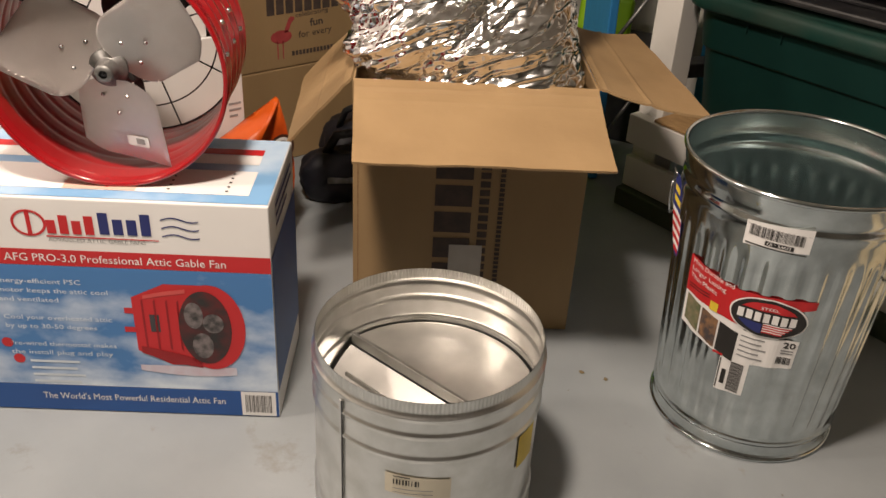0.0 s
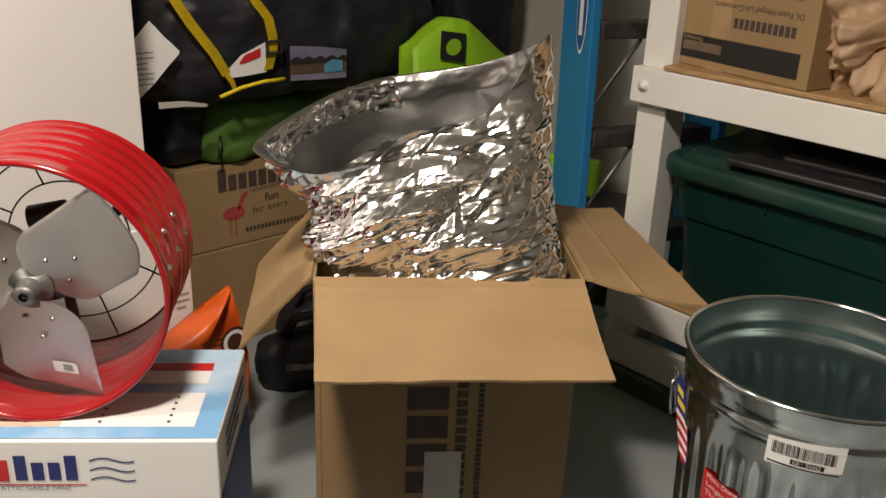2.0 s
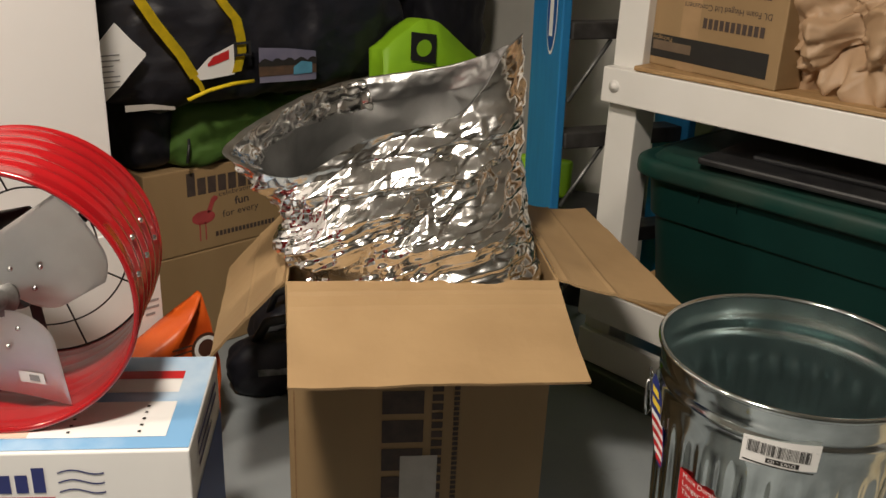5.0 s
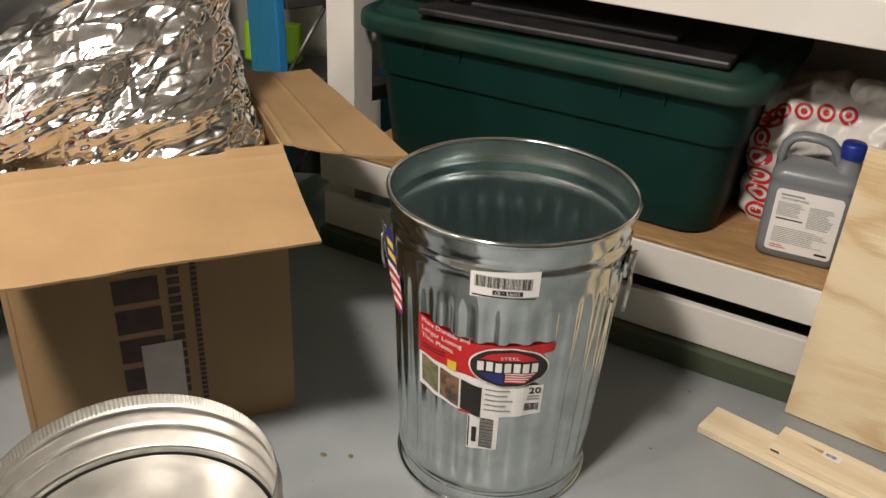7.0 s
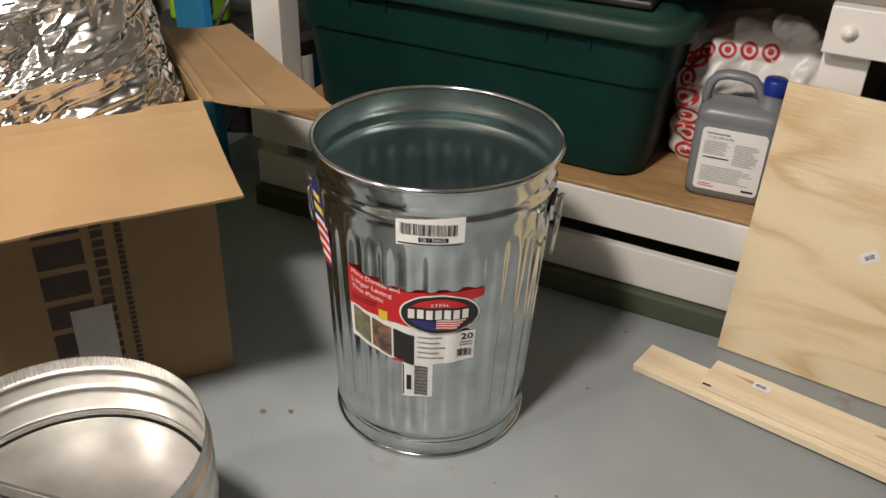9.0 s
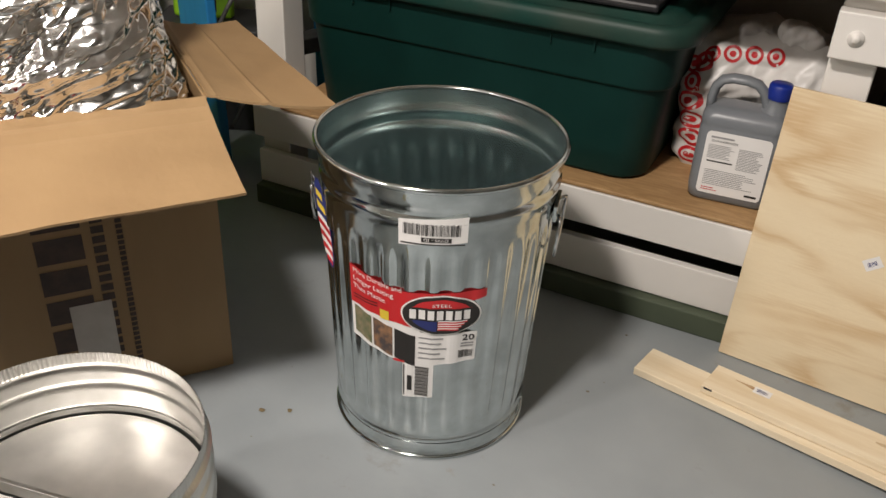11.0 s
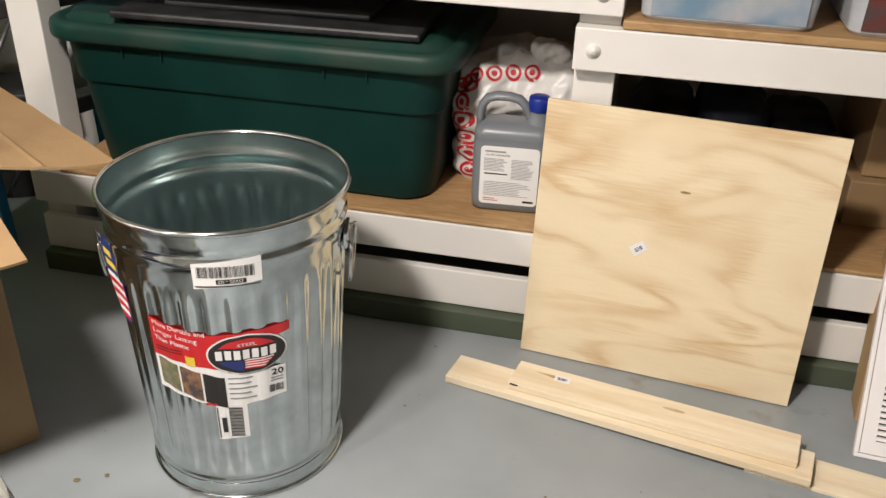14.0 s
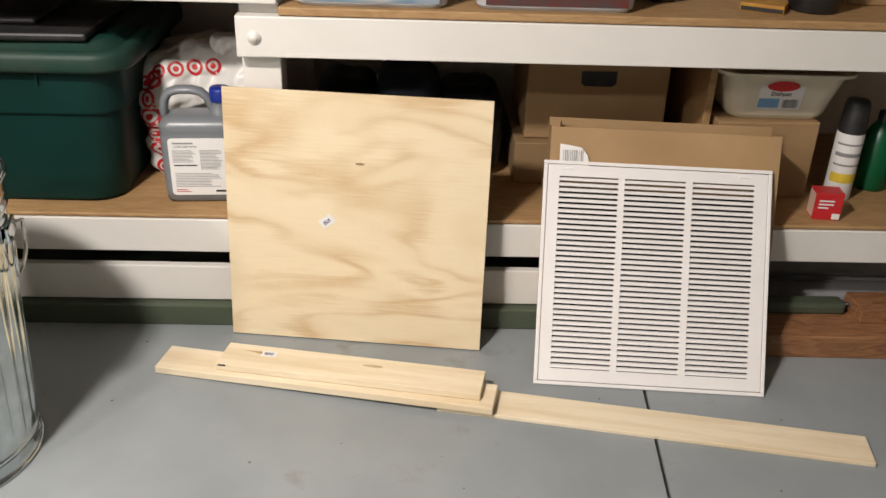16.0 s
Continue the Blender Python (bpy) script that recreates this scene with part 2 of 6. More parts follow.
PRINT_AMBER = material("amber print", (0.50, 0.26, 0.02), 0.5, second=(0.40, 0.19, 0.02), scale=25)
PRINT_BROWN = material("brown print", (0.07, 0.025, 0.015), 0.5, scale=20)
PRINT_PEACH = material("peach print", (0.80, 0.52, 0.42), 0.5, scale=8)
PRINT_PHOTO = material("photo print", (0.25, 0.20, 0.12), 0.4, second=(0.10, 0.13, 0.06), scale=70, detail=6)
PRINT_PHOTO_B = material("photo print dark", (0.06, 0.05, 0.05), 0.4, second=(0.30, 0.16, 0.08), scale=60, detail=6)
PRINT_YELLOW = material("yellow print", (0.75, 0.55, 0.05), 0.5, scale=20)
PALE_TAPE = material("pale tape", (0.45, 0.42, 0.38), 0.35, second=(0.50, 0.47, 0.43), scale=30)
JUG_GREY = material("grey jug plastic", (0.19, 0.205, 0.22), 0.34, second=(0.165, 0.18, 0.195), scale=10, bump=0.05, bump_scale=120)
CAP_BLUE = material("blue cap", (0.01, 0.03, 0.28), 0.4, scale=10)
PLASTIC_BAG = material("white plastic bag", (0.70, 0.69, 0.66), 0.35, second=(0.62, 0.60, 0.57), scale=10, bump=0.6, bump_scale=22)
CREAM = material("cream plastic", (0.80, 0.745, 0.58), 0.4, scale=5, bump=0.03)
CLEAR_BIN = material("clear bin plastic", (0.52, 0.55, 0.58), 0.25, second=(0.40, 0.42, 0.45), scale=9)
GRILLE_WHITE = material("white enamel", (0.82, 0.80, 0.79), 0.35, second=(0.79, 0.77, 0.76), scale=10, bump=0.02)
DIRT = material("dirt", (0.16, 0.12, 0.06), 0.9, scale=50)
BOTTLE_GREEN = material("green bottle", (0.0, 0.10, 0.035), 0.35, scale=10)
GLOW = bpy.data.materials.new("lamp glow")
GLOW.use_nodes = True
GLOW.node_tree.nodes["Principled BSDF"].inputs["Emission Color"].default_value = (*WARM, 1)
GLOW.node_tree.nodes["Principled BSDF"].inputs["Emission Strength"].default_value = 6

# ---- mesh helpers ----
from mathutils.bvhtree import BVHTree

STUFF = {"barcode", "small_writing", "printed_line", "maker_mark", "logo_block", "brand_block", "web_bar", "name_bar", "count_blocks", "tick_marks", "tag_writing", "writing", "writing_bars", "side_writing"}
def link(name, bm, mat, parent=None, label="", smooth=False):
    me = bpy.data.meshes.new(name)
    bm.to_mesh(me)
    bm.free()
    me.materials.append(mat)
    if smooth:
        me.shade_smooth()
    ob = new(name, me)
    if parent is not None:
        ob.parent = parent
    if label:
        ob["label"] = label
    if name in STUFF:
        ob["kind"] = "stuff"
    return ob


def part(name, bm, mat, parent, label="", smooth=False):
    return link(name, bm, mat, parent, label, smooth)


def thing(name, m, label, category, group="", kind=""):
    ob = new(name)
    ob.empty_display_size = 0.05
    ob.matrix_world = m
    return tagged(ob, label, category, group, kind)


def structure(name, bm, mat, label, category="", m=None, smooth=False):
    ob = link(name, bm, mat, None, "", smooth)
    if m is not None:
        ob.matrix_world = m
    return tagged(ob, label, category, "", "structure")


def box(x0, x1, y0, y1, z0, z1, bevel=0.0, segments=2, bm=None):
    bm = bm or bmesh.new()
    made = bmesh.ops.create_cube(bm, size=1.0)["verts"]
    for v in made:
        v.co = Vector(((x0 + x1) / 2 + v.co.x * (x1 - x0), (y0 + y1) / 2 + v.co.y * (y1 - y0), (z0 + z1) / 2 + v.co.z * (z1 - z0)))
    if bevel:
        edges = {e for v in made for e in v.link_edges}
        bmesh.ops.bevel(bm, geom=list(edges), offset=bevel, segments=segments, affect="EDGES", profile=0.5)
    return bm


def sweep(points, radius, sides=8, closed=False, bm=None):
    """A round bar along points."""
    bm = bm or bmesh.new()
    pts = [Vector(p) for p in points]
    n = len(pts)
    rings, ref = [], None
    for i, p in enumerate(pts):
        a = pts[(i - 1) % n] if (closed or i > 0) else p
        b = pts[(i + 1) % n] if (closed or i < n - 1) else p
        d = (b - a).normalized()
        if ref is None:
            ref = d.orthogonal().normalized()
        ref = (ref - d * ref.dot(d)).normalized()
        other = d.cross(ref)
        rings.append([bm.verts.new(p + (ref * math.cos(t) + other * math.sin(t)) * radius) for t in [2 * math.pi * k / sides for k in range(sides)]])
    for i in range(n if closed else n - 1):
        r, s = rings[i], rings[(i + 1) % n]
        for k in range(sides):
            bm.faces.new((r[k], r[(k + 1) % sides], s[(k + 1) % sides], s[k]))
    if not closed:
        bm.faces.new(rings[0][::-1])
        bm.faces.new(rings[-1])
    return bm


def lathe(profile, steps=96, ripple=None, cap_first=False, cap_last=False, arc=None, bm=None):
    """Turns a profile of (radius, z) round z. ripple(angle, i) adds to the radius."""
    bm = bm or bmesh.new()
    a0, a1 = arc or (0, 2 * math.pi)
    count = steps if arc is None else steps + 1
    rings = []
    for i, (r, z) in enumerate(profile):
        ring = []
        for k in range(count):
            t = a0 + (a1 - a0) * k / steps
            rr = r + (ripple(t, i) if ripple else 0)
            ring.append(bm.verts.new((rr * math.cos(t), rr * math.sin(t), z)))
        rings.append(ring)
    for a, b in zip(rings, rings[1:]):
        for k in range(steps):
            j = (k + 1) % count
            bm.faces.new((a[k], a[j], b[j], b[k]))
    if cap_first:
        bm.faces.new(rings[0][::-1])
    if cap_last:
        bm.faces.new(rings[-1])
    return bm


def patch(place, columns, bm=None):
    """A printed area: columns of (u, v low, v high), laid on a surface by place(u, v)."""
    bm = bm or bmesh.new()
    cols = [(bm.verts.new(place(u, a)), bm.verts.new(place(u, (a + b) / 2)), bm.verts.new(place(u, b))) for u, a, b in columns]
    for c, d in zip(cols, cols[1:]):
        for k in range(2):
            try:
                bm.faces.new((c[k], d[k], d[k + 1], c[k + 1]))
            except ValueError:
                pass
    return bm


def rect(u0, u1, v0, v1, n=2):
    return [(u0 + (u1 - u0) * k / n, v0, v1) for k in range(n + 1)]


def oval(u, v, a, b, n=24):
    return [(u - a * math.cos(math.pi * k / n), v - b * math.sin(math.pi * k / n) - 1e-5, v + b * math.sin(math.pi * k / n) + 1e-5) for k in range(n + 1)]


def bars(place, u0, u1, v0, v1, count, seed=1):
    """Upright strokes of uneven width, as on a bar code."""
    rnd, bm, u = random.Random(seed), bmesh.new(), u0
    step = (u1 - u0) / count
    for _ in range(count):
        patch(place, rect(u, u + step * rnd.uniform(0.25, 0.75), v0, v1, 1), bm)
        u += step
    return bm


def lines(place, u0, u1, v_top, pitch, thick, count, seed=2):
    """Unreadable lines of writing as plain bars."""
    rnd, bm = random.Random(seed), bmesh.new()
    for k in range(count):
        v = v_top - k * pitch
        patch(place, rect(u0, u0 + (u1 - u0) * rnd.uniform(0.65, 1.0), v - thick, v, 4), bm)
    return bm


def glyph_blocks(place, u0, u1, v0, v1, count, tall=(), thin=0.72):
    """Plain blocks, one for each letter of a maker's name, which is not lettered."""
    bm, step = bmesh.new(), (u1 - u0) / count
    for k in range(count):
        high = v1 if (not tall or k in tall) else v0 + (v1 - v0) * 0.72
        a = u0 + step * k
        patch(place, rect(a, a + step * thin, v0, high, 4), bm)
    return bm


def words(text, place, u, v, height, align="LEFT", width=None, bold=0.0, turn=0, mirror=False):
    """Readable words in the built-in font, as a mesh laid on a surface. turn: degrees."""
    cu = bpy.data.curves.new("words", "FONT")
    cu.body, cu.size, cu.align_x, cu.offset, cu.resolution_u = text, 1.0, align, bold, 2
    ob = new("words", cu)
    me = bpy.data.meshes.new_from_object(ob.evaluated_get(bpy.context.evaluated_depsgraph_get()))
    bpy.data.objects.remove(ob)
    bm = bmesh.new()
    bm.from_mesh(me)
    bpy.data.meshes.remove(me)
    xs = [p.co.x for p in bm.verts]
    span = max(xs) - min(xs)
    sx = (width / span) if width else height / 0.7
    c, s = math.cos(radians(turn)), math.sin(radians(turn))
    for p in bm.verts:
        a, b = p.co.x * sx, p.co.y * height / 0.7
        p.co = place(u + a * c - b * s, v + a * s + b * c)
    return bm


def on_plane(origin, right, up, lift=0.0015):
    o, r, u = Vector(origin), Vector(right), Vector(up)
    n = r.cross(u).normalized() * lift
    return lambda a, b: o + r * a + u * b + n


def rumple(bm, amount, scale, seed=0.0, fine=0.4):
    """Pushes a mesh about along its normals with creased noise."""
    bm.normal_update()
    moves = []
    for v in bm.verts:
        p = v.co * scale + Vector((seed, seed * 0.7, -seed))
        h = 1 - 2 * abs(noise.noise(p)) + fine * (1 - 2 * abs(noise.noise(p * 2.7)))
        moves.append(v.normal * (amount * h))
    for v, d in zip(bm.verts, moves):
        v.co += d
    return bm


def crumple(bm, amount, scale, seed=0.0):
    """Breaks a surface into facets with sharp creases between them."""
    bm.normal_update()
    moves = []
    for v in bm.verts:
        p = v.co * scale + Vector((seed, seed * 0.7, -seed))
        d = noise.voronoi(p + noise.noise_vector(p * 0.8) * 0.5)[0]
        moves.append(v.normal * (amount * (min(0.6, d[1] - d[0]) - 0.25)))
    for v, d in zip(bm.verts, moves):
        v.co += d
    return bm


def blob(sx, sy, sz, cuts=5, power=2.6, bm=None):
    """A soft sack: a rounded box of half sizes sx, sy, sz standing on z = 0."""
    bm = bm or bmesh.new()
    made = bmesh.ops.create_icosphere(bm, subdivisions=cuts, radius=1.0)["verts"]
    for v in made:
        n = (abs(v.co.x) ** power + abs(v.co.y) ** power + abs(v.co.z) ** power) ** (1 / power)
        v.co = Vector((v.co.x / n * sx, v.co.y / n * sy, (v.co.z / n + 1) * sz))
    return bm

# ---- the garage ----
LEFT, BACK, RIGHT, FRONT, TOP = -2.5, 0.72, 4.2, -5.0, 2.45
JOINT = [(1.0 + 0.084 * y, y) for y in (FRONT, BACK)]


def floor_slab(corners, z0, z1):
    bm = bmesh.new()
    low, top = [bm.verts.new((x, y, z0)) for x, y in corners], [bm.verts.new((x, y, z1)) for x, y in corners]
    bm.faces.new(top)
    bm.faces.new(low[::-1])
    for k in range(4):
        j = (k + 1) % 4
        bm.faces.new((low[k], low[j], top[j], top[k]))
    return bm


(ja, jb), (jc, jd) = JOINT
floor = structure("floor", floor_slab([(LEFT, FRONT), (ja - 0.004, jb), (jc - 0.004, jd), (LEFT, BACK)], -0.1, 0.0), FLOOR, "grey painted concrete garage floor with scuffs", "floor")
part("slab", floor_slab([(ja + 0.004, jb), (RIGHT, FRONT), (RIGHT, BACK), (jc + 0.004, jd)], -0.1, 0.0), FLOOR, floor, "slab beyond the expansion joint")
part("joint", floor_slab([(ja - 0.004, jb), (ja + 0.004, jb), (jc + 0.004, jd), (jc - 0.004, jd)], -0.1, -0.008), BLACK, floor, "dark open joint between the slabs")
structure("ceiling", box(LEFT - 0.1, RIGHT + 0.1, FRONT - 0.1, BACK + 0.1, TOP, TOP + 0.1), CEILING, "plain white garage ceiling", "ceiling")
structure("wall_west", box(LEFT - 0.1, LEFT, FRONT, BACK, -0.1, TOP), WALL, "off-white painted garage wall", "wall")
# east and south walls are never seen; their dark tan lowers the fill light
structure("wall_east", box(RIGHT, RIGHT + 0.1, FRONT, BACK, -0.1, TOP), UNSEEN_WALL, "unseen east wall, darkened tan to cut bounced light", "wall")
structure("wall_north", box(LEFT - 0.1, RIGHT + 0.1, BACK, BACK + 0.1, -0.1, TOP), WALL, "off-white painted wall behind the shelving", "wall")
structure("wall_south", box(LEFT - 0.1, RIGHT + 0.1, FRONT - 0.1, FRONT, -0.1, TOP), UNSEEN_WALL, "unseen south wall, darkened tan to cut bounced light", "wall")


def ceiling_lamp(x, y):
    ob = thing("ceiling_lamp", pose(x, y, TOP), "round white ceiling lamp with a glowing warm diffuser", "lamp", "ceiling lamps")
    part("base", lathe([(0.001, 0), (0.17, 0), (0.17, -0.03), (0.16, -0.035), (0.001, -0.035)], 32), WHITE, ob, smooth=False)
    part("diffuser", lathe([(0.155, -0.035), (0.15, -0.05), (0.11, -0.06), (0.001, -0.065)], 32), GLOW, ob, "glowing diffuser", True)


for lamp_x, lamp_y in LAMPS:
    ceiling_lamp(lamp_x, lamp_y)

# ---- the shelving ----
shelving = thing("storage_shelving", pose(0, 0, 0), "white painted timber shelving with plywood boards along the wall", "shelving", kind="structure")


def timber(name, x0, x1, y0, y1, z0, z1, mat=WHITE, label="", bevel=0.003):
    return part(name, box(x0, x1, y0, y1, z0, z1, bevel), mat, shelving, label)


def bolt(x, z, parent, y=0.04):
    b = lathe([(0.001, 0.010), (0.006, 0.009), (0.009, 0.005), (0.0095, 0.003), (0.015, 0.003), (0.015, 0)], 20)
    b.transform(pose(x, y, z, 90, 0, 0))
    part("bolt", b, WHITE, parent, "white painted carriage bolt", True)


for x0, x1 in ((-1.300, -1.214), (0.055, 0.141), (2.45, 2.536)):
    timber("post", x0, x1, 0.079, 0.165, 0, 1.95)
    timber("post", x0, x1, BACK - 0.09, BACK - 0.004, 0, 1.95)
beam_l = timber("upper_beam", -1.300, 0.143, 0.040, 0.078, 0.800, 0.888)
beam_r = timber("upper_beam", 0.052, 2.54, 0.040, 0.078, 0.685, 0.774)
beam_low = timber("lower_beam", -1.300, 2.54, 0.040, 0.078, 0.203, 0.290)
timber("toe_board", -1.300, 1.22, 0.055, 0.078, 0.060, 0.156)
timber("sill", -1.300, 1.22, 0.030, 0.079, 0.0, 0.057, SILL_GREEN, "dark green painted sill board on the floor", 0.004)
for x in (-1.262, 0.1):
    bolt(x, 0.843, beam_l)
bolt(0.092, 0.728, beam_r)
for x0, x1, z in ((-1.213, 0.054, 0.292), (0.142, 2.449, 0.292)):
    timber("shelf_board", x0, x1, 0.042, BACK - 0.006, z, z + 0.010, SHELF_PLY, "brown plywood shelf board")
timber("shelf_board", -1.213, 0.143, 0.042, BACK - 0.006, 0.890, 0.902, SHELF_PLY, "brown plywood shelf board")
timber("shelf_board", 0.145, 2.449, 0.042, BACK - 0.006, 0.776, 0.794, SHELF_PLY, "brown plywood shelf board")
timber("shelf_board", -1.30, 2.54, 0.042, BACK - 0.006, 1.50, 1.518, SHELF_PLY, "brown plywood shelf board")
timber("upper_beam", -1.30, 2.54, 0.040, 0.078, 1.41, 1.498)

# ---- galvanised can ----
CAN_X, CAN_Y, CAN_H = -0.4993, -0.4527, 0.579


def can_radius(z):
    return 0.1880 + (0.2190 - 0.1880) * z / CAN_H


can = thing("trash_can", pose(CAN_X, CAN_Y, 0) @ Matrix.Diagonal((0.971, 0.971, 1.016, 1)), "galvanised steel trash can with ribbed sides and no lid", "trash can")
can_rows = [(0.0, 0.0035), (0.004, 0.0040), (0.009, 0.0035), (0.012, 0.0005), (0.020, 0.0), (0.030, 0.0), (0.036, 0.0), (0.040, 0.0030), (0.044, 0.0042), (0.048, 0.0030), (0.052, 0.0)]
can_rows += [(0.056 + 0.008 * k, 0.0) for k in range(54)]
can_rows += [(0.494, 0.0), (0.505, 0.0), (0.511, 0.0032), (0.516, 0.0042), (0.521, 0.0032), (0.526, 0.0), (0.534, 0.0), (0.540, 0.0025), (0.552, 0.0040), (0.566, 0.0045), (0.574, 0.0045)]


def flute(t, z):
    swell = max(0.0, min(1.0, (z - 0.062) / 0.025)) * max(0.0, min(1.0, (0.468 - z) / 0.03))
    wave = math.sin(32 * t)
    return 0.0023 * swell * (1 if wave > 0 else -1) * abs(wave) ** 0.6


def can_ripple(t, i):
    return flute(t, can_rows[i][0])


part("body", lathe([(can_radius(z) + d, z) for z, d in can_rows], 432, can_ripple), GALV, can, smooth=True)
part("lining", lathe([(can_radius(z) + d - 0.0016, z) for z, d in can_rows], 432, lambda t, i: 1.9 * can_ripple(t, i) - 0.0022), GALV_IN, can, "inner face of the ribbed wall", True)
part("bottom", lathe([(0.001, 0.020), (0.12, 0.018), (0.188, 0.016)], 64), GALV_IN, can, smooth=True)
part("rim", sweep([(0.2235 * math.cos(t), 0.2235 * math.sin(t), 0.5745) for t in [2 * math.pi * k / 120 for k in range(120)]], 0.0052, 10, True), GALV, can, "rolled bright rim", True)
part("base_ring", sweep([(0.1925 * math.cos(t), 0.1925 * math.sin(t), 0.0045) for t in [2 * math.pi * k / 120 for k in range(120)]], 0.0045, 8, True), GALV, can, "crimped foot ring", True)
for a in (14, -166):
    turn = pose(0, 0, 0, 0, 0, a)
    r = can_radius(0.45) + 0.0035
    ear = part("handle_bracket", box(r - 0.002, r + 0.006, -0.035, 0.035, 0.455, 0.485, 0.002), GALV, can, "riveted handle bracket")
    ear.matrix_local = turn
    pts = [(r + 0.008, -0.035, 0.47), (r + 0.014, -0.052, 0.465), (r + 0.012, -0.055, 0.43), (r + 0.010, -0.05, 0.40), (r + 0.010, 0.0, 0.392), (r + 0.010, 0.05, 0.40), (r + 0.012, 0.055, 0.43), (r + 0.014, 0.052, 0.465), (r + 0.008, 0.035, 0.47)]
    bail = part("handle", sweep(pts, 0.0035, 8), CHROME, can, "steel wire drop handle", True)
    bail.matrix_local = turn


def on_can(lift):
    def place(a, z):
        r = can_radius(z) + 0.35 * flute(radians(a), z) + 0.0020 + 0.0022 * min(1.0, max(0.0, (z - 0.455) / 0.02)) + lift
        return Vector((r * math.cos(radians(a)), r * math.sin(radians(a)), z))
    return place


c1, c2, c3, c4 = on_can(0.0), on_can(0.0008), on_can(0.0016), on_can(0.0024)
tag = part("barcode_label", patch(c1, [(a, 0.474 + 0.0003 * (a + 81), 0.521 + 0.0003 * (a + 81)) for a in np.linspace(-81, -51, 13)]), PRINT_WHITE, can, "white bar code sticker")
part("barcode", bars(c2, -79, -54, 0.4955, 0.516, 44), PRINT_BLACK, tag)
part("rule", patch(c2, rect(-80, -52, 0.478, 0.4805, 10)), PRINT_BLACK, tag)
part("code_block", patch(c2, rect(-71, -58, 0.4835, 0.492, 8)), PRINT_BLACK, tag)
part("writing", words("DWS - ID", c3, -59.3, 0.491, 0.006, width=10.5, turn=180), PRINT_WHITE, tag)
label = part("product_label", patch(c1, [(a, 0.252 - 0.0008 * (a + 109) if a < -72 else 0.226 + 0.0004 * (a + 72), 0.322 if a < -72 else 0.300) for a in np.linspace(-109, -42, 41)]), PRINT_WHITE, can, "white and red product label")
part("red_banner", patch(c2, [(a, 0.323 - 0.0004 * (a + 109) if a < -72 else 0.345 + 0.0008 * (a + 72), 0.400 - 0.0007 * (a + 109) if a < -80 else 0.380 + 0.0002 * (a + 80)) for a in np.linspace(-109, -39, 41)]), PRINT_RED, label)
for k, line_of in enumerate(("More Durable and", "Longer Lasting", "Than Plastic")):
    part("writing", words(line_of, c3, -107, 0.386 - 0.0155 * k, 0.0095, width=(27, 23, 19)[k], turn=-0.02), PRINT_WHITE, label)
part("small_writing", lines(c3, -107, -92, 0.3425, 0.006, 0.002, 2), PRINT_BLACK, label)
part("seal", patch(c3, rect(-91, -86, 0.314, 0.333, 4)), PRINT_YELLOW, label)
part("oval_border", patch(c3, oval(-60.5, 0.339, 19.5, 0.041)), PRINT_WHITE, label)
part("oval_field", patch(c4, oval(-60.5, 0.339, 18.6, 0.0385)), PRINT_BLACK, label)
c5 = on_can(0.0032)
part("oval_red", patch(c5, [(u, max(a, 0.354), max(b, 0.3541)) for u, a, b in oval(-60.5, 0.339, 15, 0.033)]), PRINT_RED, label)
part("writing", words("STEEL", on_can(0.004), -65, 0.3575, 0.006, width=9), PRINT_WHITE, label)
part("maker_mark", glyph_blocks(c5, -75.5, -45.5, 0.3305, 0.3495, 7), PRINT_WHITE, label, "pale blocks in place of the maker's name")
part("flag_blue", patch(c5, [(u, min(a, 0.327), min(b, 0.3271)) for u, a, b in oval(-60.5, 0.339, 15, 0.033) if u < -62]), PRINT_NAVY, label)
for k in range(4):
    z = 0.3085 + 0.005 * k
    part("flag_stripe", patch(c5, rect(-62, -52 + 1.4 * k, z, z + 0.0028, 8)), PRINT_RED, label)
    part("flag_stripe", patch(c5, rect(-62, -52 + 1.4 * k, z + 0.0028, z + 0.005, 8)), PRINT_WHITE, label)
for k, m in enumerate((PRINT_PHOTO, PRINT_PHOTO_B, PRINT_BLACK)):
    a = -107 + 11.8 * k
    part("photo", patch(c2, [(u, 0.262 - 0.0011 * (u + 107), 0.318 - 0.0008 * (u + 107)) for u in np.linspace(a, a + 10.8, 6)]), m, label)
part("writing", words("20", c2, -49.5, 0.283, 0.0125, width=6.2, bold=0.02), PRINT_BLACK, label)
part("barcode", bars(c2, -51, -43.5, 0.246, 0.262, 16, 5), PRINT_BLACK, label)
part("small_writing", lines(c2, -50, -43.5, 0.278, 0.006, 0.0025, 2), PRINT_GREY, label)
part("small_writing", lines(c2, -71, -55, 0.290, 0.011, 0.003, 5, 7), PRINT_GREY, label)
part("red_seal", patch(c2, rect(-84, -78, 0.2285, 0.2335, 4)), PRINT_RED, label)
low = part("barcode_label", patch(c1, [(a, 0.150 + 0.0003 * (a + 79), 0.232) for a in np.linspace(-79, -63, 8)]), PRINT_WHITE, can, "narrow white bar code sticker")
for k in range(26):
    z = 0.158 + 0.0026 * k
    part("barcode", patch(c2, rect(-72.5, -65.5, z, z + (0.0011 if k % 3 else 0.0018), 4)), PRINT_BLACK, low)
part("code_block", patch(c2, rect(-76.5, -74, 0.168, 0.202, 3)), PRINT_BLACK, low)
part("rule", patch(c2, rect(-78.6, -78.0, 0.155, 0.225, 1)), PRINT_BLACK, low)
